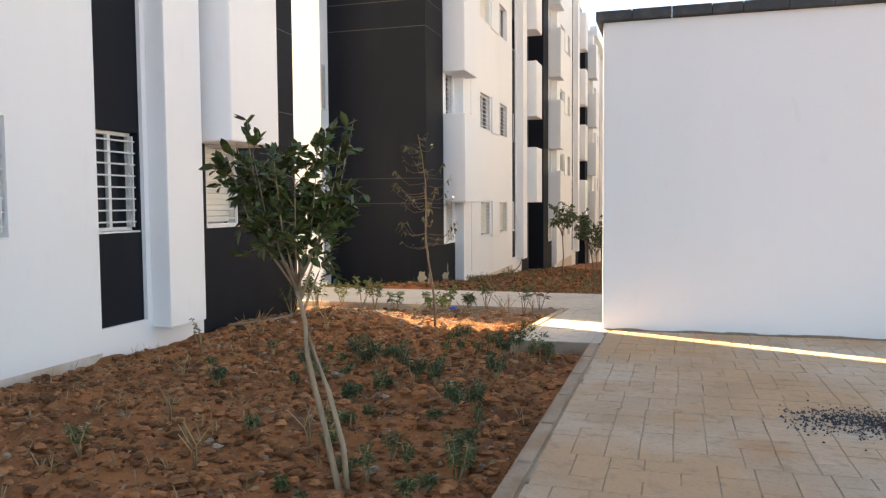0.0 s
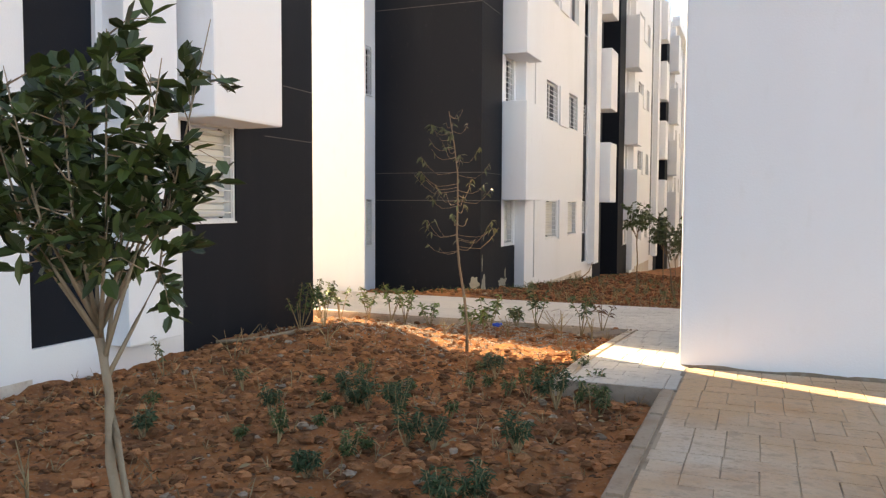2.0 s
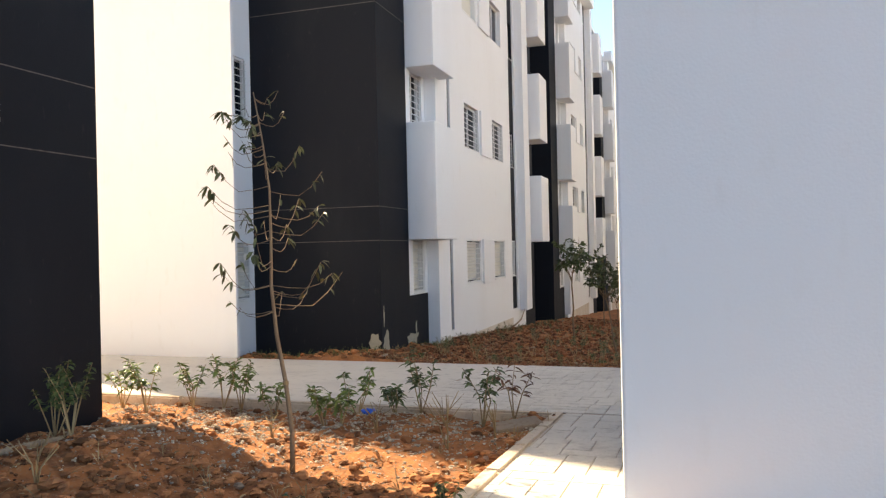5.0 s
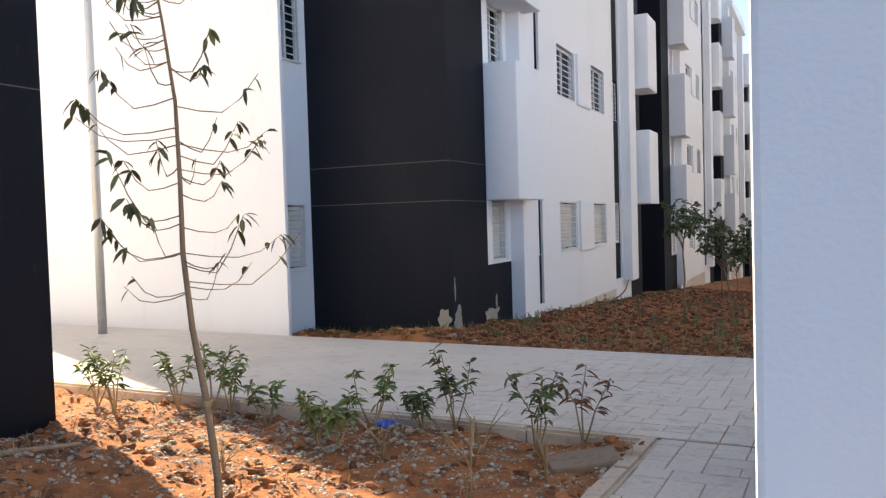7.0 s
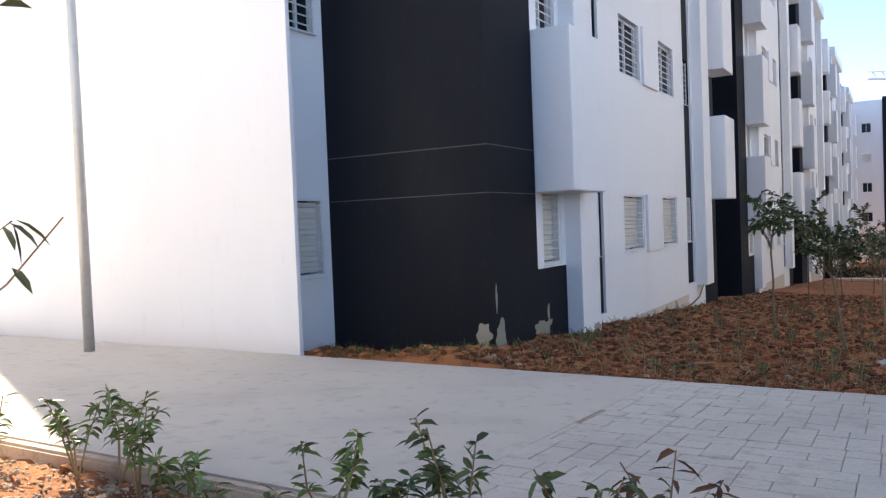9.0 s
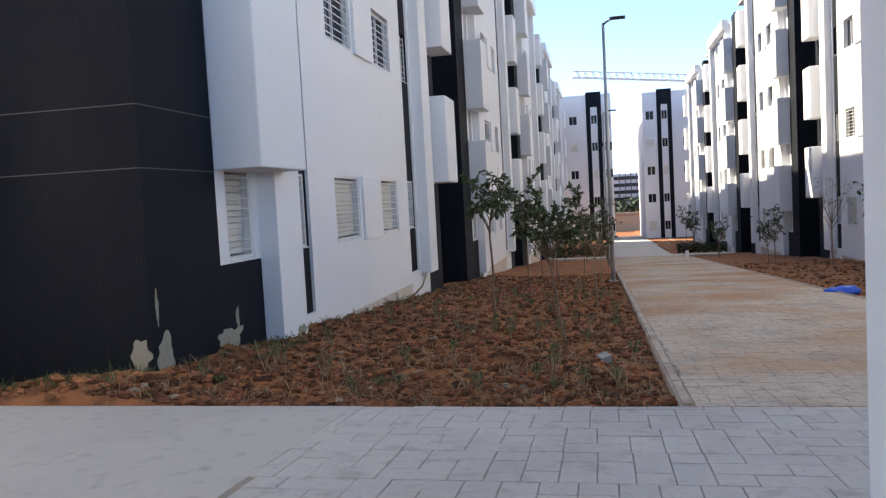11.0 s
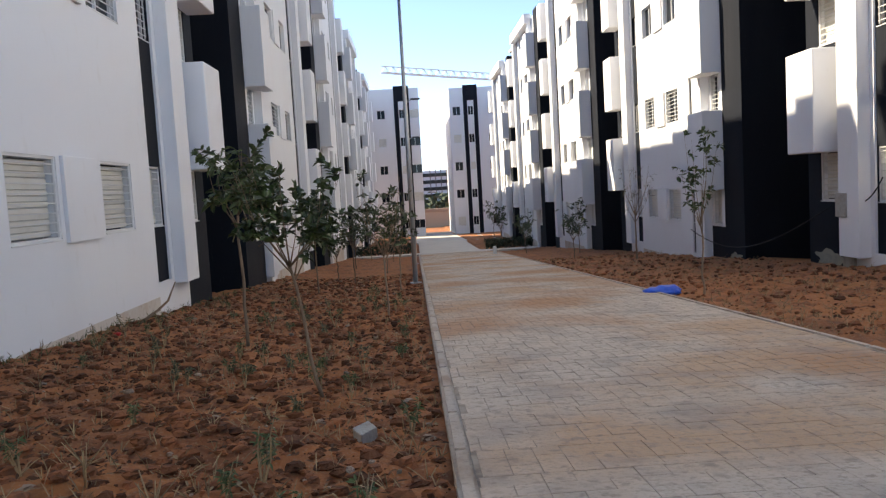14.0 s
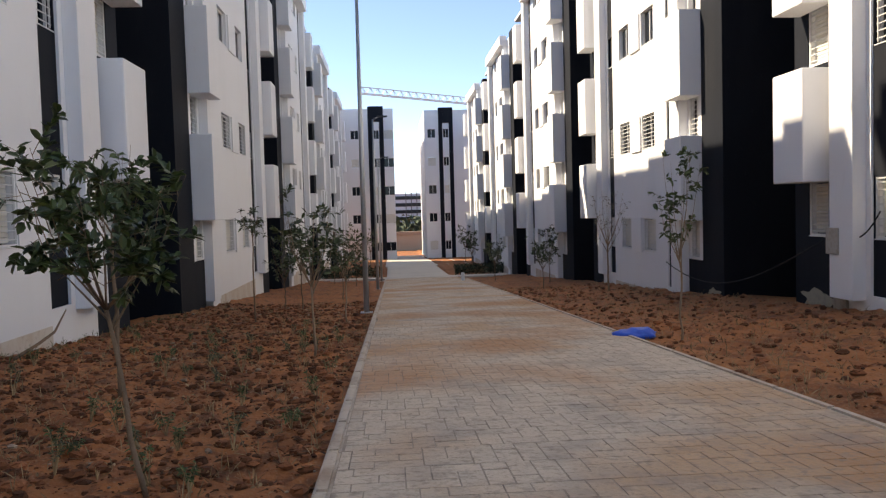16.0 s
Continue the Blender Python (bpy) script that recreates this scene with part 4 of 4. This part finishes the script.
root = [(-5.6, 8.9, -0.3), (-5.2, 9.2, -0.18), (-4.9, 9.6, -0.1), (-4.7, 10.1, -0.05), (-4.6, 10.5, -0.12)]
v, f = tube([(x, y, earth_z(x, y) + 0.03) for x, y, z in root], [0.03, 0.028, 0.025, 0.02, 0.012], 7)
tagged(link("dry_root", v, f, PALEBARK, smooth=True), "pale dry root lying on the earth heap", "branch")


def patch(name, x, y, z, w, h, seed, plane, mat=SCUFF, label="bare grey render where charcoal paint flaked off"):
    """A ragged patch where paint has come off, 3 mm proud of a wall."""
    rng = random.Random(seed)
    pts = [(math.cos(a) * w / 2 * k, math.sin(a) * h / 2 * k) for a in [i * 2 * math.pi / 30 for i in range(30)] for k in [0.85 + 0.55 * noise.noise((math.cos(a) * 1.6 + seed, math.sin(a) * 1.6, seed)) + rng.uniform(-0.07, 0.07)]]
    bm = bmesh.new()
    if plane == "x":
        vs = [bm.verts.new((x, y + u, z + t)) for u, t in pts]
    else:
        vs = [bm.verts.new((x + u, y, z + t)) for u, t in pts]
    face = bm.faces.new(vs)
    ext = bmesh.ops.extrude_face_region(bm, geom=[face])
    for q in ext["geom"]:
        if isinstance(q, bmesh.types.BMVert):
            q.co += Vector((0.003, 0, 0)) if plane == "x" else Vector((0, -0.003, 0))
    return tagged(part(name, bm, mat), label, "wall damage", kind="structure")


patch("trim_flaked_paint", -5.798, 18.36, -0.52, 0.34, 0.46, 1, "x")
patch("trim_flaked_paint", -5.798, 18.25, 0.02, 0.06, 0.42, 2, "x")
patch("trim_flaked_paint", -5.95, 18.148, -0.5, 0.26, 0.36, 5, "y")
patch("trim_flaked_paint", -5.798, 19.75, -0.58, 0.75, 0.3, 3, "x")
patch("trim_flaked_paint", -5.798, 19.95, -0.36, 0.12, 0.24, 4, "x")

patch("trim_flaked_paint", 8.082, 31.35, -1.32, 1.3, 0.4, 6, "x")
patch("trim_flaked_paint", 8.082, 36.3, -1.72, 1.0, 0.3, 7, "x")
patch("trim_chipped_render", -5.538, 21.3, -0.76, 0.36, 0.16, 8, "x", label="chipped grey cement at the white pilaster's foot")

# ---- cables and meter box on the east block ----
meter = tagged(new("meter_box"), "open weathered meter box with hanging cables", "meter box")
part("backboard", boxes(((8.0, 30.2, -1.6), (8.06, 30.62, 0.95)), bevel=0.006), BOARD, meter)
part("case", boxes(((7.78, 30.1, -0.35), (7.99, 30.5, 0.15)), bevel=0.015), BLOCK, meter)
v, f = tube([(7.95, 29.9 + 1.2 * i / 8 - 2.0 * (i / 8), -0.05 + 0.5 * (i / 8) ** 2) for i in range(9)], [0.014] * 9, 6)
tagged(link("cable", v, f, CABLE, smooth=True), "black cable slung along the facade", "cable", group="slung cables")
v, f = tube([(7.8, 30.6 + 8.5 * i / 12, -0.1 - 1.1 * math.sin(math.pi * min(1, i / 12 * 0.8)) - 0.3 * i / 12) for i in range(13)], [0.014] * 13, 6)
tagged(link("cable", v, f, CABLE, smooth=True), "black cable sagging across the stair recess", "cable", group="slung cables")
wires = []
for k in range(4):
    wires.append(tube([(2.42 + 0.12 * math.cos(i * 0.7 + k), 9.02 - 0.05 * k * 0.3, -0.1 + 0.1 + 0.09 * math.sin(i * 0.7 + k * 1.7)) for i in range(10)], [0.005] * 10, 5))
tagged(link("wire_coil", *merged(*wires), CABLE, smooth=True), "tangled black wire at the wall's foot", "wire")

# ---- beyond the street ----
crane = tagged(new("tower_crane"), "distant lattice tower crane jib over the roofs", "crane")


def lattice(p0, p1, size, n):
    p0, p1 = Vector(p0), Vector(p1)
    d = (p1 - p0).normalized()
    side = d.cross(Vector((0, 0, 1)))
    side = Vector((1, 0, 0)) if side.length < 0.1 else side.normalized()
    upv = side.cross(d)
    legs = [upv * size * 0.6, side * size / 2 - upv * size * 0.4, -side * size / 2 - upv * size * 0.4]
    out = [tube([p0 + q, p1 + q], [0.11, 0.11], 4) for q in legs]
    for i in range(n):
        a, c = p0.lerp(p1, i / n), p0.lerp(p1, (i + 0.5) / n)
        e = p0.lerp(p1, (i + 1) / n)
        for q in legs[1:]:
            out.append(tube([a + q, c + legs[0]], [0.06, 0.06], 3))
            out.append(tube([c + legs[0], e + q], [0.06, 0.06], 3))
    return merged(*out)


link("jib", *lattice((-6, 172, 25.2), (40, 184, 17.5 + 4.2), 1.3, 30), CRANE, crane)
link("mast", *lattice((40, 184, -8), (40, 184, 22), 1.6, 18), CRANE, crane)
office = tagged(new("apartment_building"), "far pale blue building under construction", "building")
part("wall", boxes(((-12, 330, -10), (16, 345, 8.5))), material("far_wall", (0.55, 0.60, 0.68), 0.8), office)
for k in range(6):
    part("window_band", boxes(((-11.5, 329.7, -8 + 2.8 * k), (15.5, 329.99, -6.6 + 2.8 * k))), GLASS, office)
for i in range(4):
    part("scaffold_post", boxes(((6 + i * 2.2, 328, -10), (6.3 + i * 2.2, 328.3, 9.5))), COPING, office)
hoard = tagged(new("site_wall"), "low ochre earth bank and wall beyond the path", "wall")
part("wall", boxes(((-30, 150, -8), (60, 151, -3.2)), bevel=0.05), ROADM, hoard)
part("coping", boxes(((-30, 149.8, -3.2), (60, 151.2, -2.6)), bevel=0.05), STONE, hoard)
scatter("far_bushes", "far dark bushes beyond the path", "bushes", 1500, lambda r: (r.uniform(-14, 22), r.uniform(160, 190)),
        lambda at, r: leaf(Vector((at.x, at.y, -5 + r.uniform(0, 4.8))), (r.gauss(0, 1), r.gauss(0, 1), r.gauss(0, 1)), 1.6, 0.9, r), FARGREEN, 31)
bollard = tagged(part("bollard", boxes(((-0.1, -0.1, -0.05), (0.1, 0.1, 0.45)), bevel=0.03), FRAME, at=(3.55, 60, path_z(60))), "small white concrete bollard beside the path", "bollard")
for i, x in enumerate((-5.0, 6.5)):
    scatter("hedge", "low hedge along the crossing", "hedge", 1400, lambda r, x=x: (x + r.uniform(-2.2 if x > 0 else -3, 2.4 if x > 0 else 3.6), r.uniform(74.4, 75.6)),
            lambda at, r: leaf(Vector((at.x, at.y, path_z(75) + r.uniform(0, 0.7))), (r.gauss(0, 1), r.gauss(0, 1), r.gauss(0.3, 1)), 0.22, 0.12, r), FARGREEN, 41 + i)

# distant flats seen down the cross path
far_w = tagged(new("apartment_building"), "white flats with charcoal strips past the cross path", "building")
part("wall", boxes(((-90, 45, -8), (-60, 58, 24)), bevel=0.05), WHITE, far_w)
for x0, x1 in ((-77.2, -72.8), (-66.5, -64.5)):
    part("dark_strip", boxes(((x0, 44.9, -3), (x1, 45, 24))), BLACK, far_w)
for k in range(5):
    window(far_w, 2.6, (-74.9, 44.85, 0.2 + 7.2 * k * 0.95), -math.pi / 2, False, True).scale = (1, 1, 2.2)

# ---- paving stones ----
PAVE = random.Random(99)


LAYOUTS = (
    ((0, 0, 2, 1), (2, 0, 3, 2), (1, 2, 3, 3), (0, 1, 1, 3), (1, 1, 2, 2)),
    ((0, 0, 1, 2), (1, 0, 3, 1), (2, 1, 3, 3), (0, 2, 2, 3), (1, 1, 2, 2)),
    ((0, 0, 1, 1), (1, 0, 3, 1), (0, 1, 2, 2), (2, 1, 3, 2), (0, 2, 1, 3), (1, 2, 3, 3)),
    ((0, 0, 1, 2), (0, 2, 1, 3), (1, 0, 2, 1), (1, 1, 2, 3), (2, 0, 3, 2), (2, 2, 3, 3)),
)


def paver_columns(x0, x1, y0, y1, unit, gap=0.004):
    """Rectangles of stamped paving: modules of mixed stones, every module row set off sideways."""
    y = y0
    while y < y1:
        x = x0 - PAVE.uniform(0, 3 * unit)
        while x < (x1(y) if callable(x1) else x1):
            for a, b2, c, d in PAVE.choice(LAYOUTS):
                lo, hi = y + b2 * unit, min(y + d * unit, y1)
                edge = x1((lo + hi) / 2) if callable(x1) else x1
                left, right = max(x + a * unit, x0), min(x + c * unit, edge)
                if hi - lo > 0.05 and right - left > 0.05:
                    yield left + gap / 2, right - gap / 2, lo + gap / 2, hi - gap / 2
            x += 3 * unit
        y += 3 * unit


def paver_mesh(w, d):
    e = 0.003
    v = [(-w / 2, -d / 2, -0.007), (w / 2, -d / 2, -0.007), (w / 2, d / 2, -0.007), (-w / 2, d / 2, -0.007),
         (-w / 2 + e, -d / 2 + e, 0), (w / 2 - e, -d / 2 + e, 0), (w / 2 - e, d / 2 - e, 0), (-w / 2 + e, d / 2 - e, 0)]
    f = [(4, 5, 6, 7), (0, 1, 5, 4), (1, 2, 6, 5), (2, 3, 7, 6), (3, 0, 4, 7)]
    return v, f


PAVER_MESHES = {}


def pave(parent, x0, x1, y0, y1, single, mat=PAVER, unit=0.185):
    """Lays stones; those inside the stretch `single` (y from, y to) are parts of their own."""
    verts, faces, n = [], [], 0
    for a, b2, c, d in paver_columns(x0, x1, y0, y1, unit):
        w, l = round(b2 - a, 2), round(d - c, 2)
        yc = (c + d) / 2
        slope = math.atan2(path_z(d) - path_z(c), d - c)
        lift = PAVE.uniform(-0.002, 0.002)
        if single and single[0] < yc < single[1] and n < 290:
            key = (w, l, mat.name)
            if key not in PAVER_MESHES:
                me = bpy.data.meshes.new("paver")
                v, f = paver_mesh(w, l)
                me.from_pydata(v, [], f)
                me.materials.append(mat)
                PAVER_MESHES[key] = me
            ob = new("paver", PAVER_MESHES[key])
            ob.location, ob.rotation_euler, ob.parent = ((a + b2) / 2, yc, path_z(yc) + lift), (slope, 0, 0), parent
            n += 1
        else:
            v, f = paver_mesh(b2 - a, d - c)
            k = len(verts)
            verts += [((a + b2) / 2 + p[0], yc + p[1], path_z(yc) + lift + p[1] * math.tan(slope) + p[2]) for p in v]
            faces += [tuple(i + k for i in q) for q in f]
    return tagged(link("paver_field", verts, faces, mat, parent), kind="stuff")


pave(street, KERB_W + 0.0, east, 16.8, 70.9, (16.8, 20.4), unit=0.15)
pave(yard, -0.70, 13.9, -7.9, 9.1, (5.2, 9.1), SANDY)
pave(link_path, -1.55, -0.71, 8.16, 12.2, (8.1, 12.2), ASHEN)
pave(cross_e, -3.3, 4.0, 12.25, 16.79, (12.3, 16.7), ASHEN)
rng = random.Random(55)
grit = []
for _ in range(5200):
    x, y = rng.gauss(1.75, 0.5), rng.gauss(5.45, 0.17)
    if x > 0.7:
        s = rng.uniform(0.003, 0.011)
        z = path_z(y) + 0.003
        a = rng.uniform(0, 3)
        ring = [Vector((x + math.cos(a + i * 1.57) * s, y + math.sin(a + i * 1.57) * s, z)) for i in range(4)] + [Vector((x, y, z + s * 1.1))]
        grit.append((ring, [(0, 1, 4), (1, 2, 4), (2, 3, 4), (3, 0, 4)]))
tagged(link("spilled_grit", *merged(*grit), COPING), "dark grey grit spilled on the paving", "gravel", kind="stuff")


# ---- dirt along the foot of the service building ----
rng = random.Random(66)
bm = bmesh.new()
x, last_h = -0.76, 0.012
while x < 5.4:
    w = rng.uniform(0.04, 0.12)
    h = min(0.022, max(0.006, last_h + rng.uniform(-0.012, 0.012)))
    z = path_z(9.16)
    q = [bm.verts.new(c) for c in ((x, 9.166, z - 0.02), (x + w, 9.166, z - 0.02), (x + w, 9.166, z + h), (x, 9.166, z + last_h))]
    bm.faces.new(q)
    x, last_h = x + w, h
tagged(part("trim_splash_dirt", bm, SPLASH), "earth splashed on the foot of the wall", "wall stain", kind="structure")
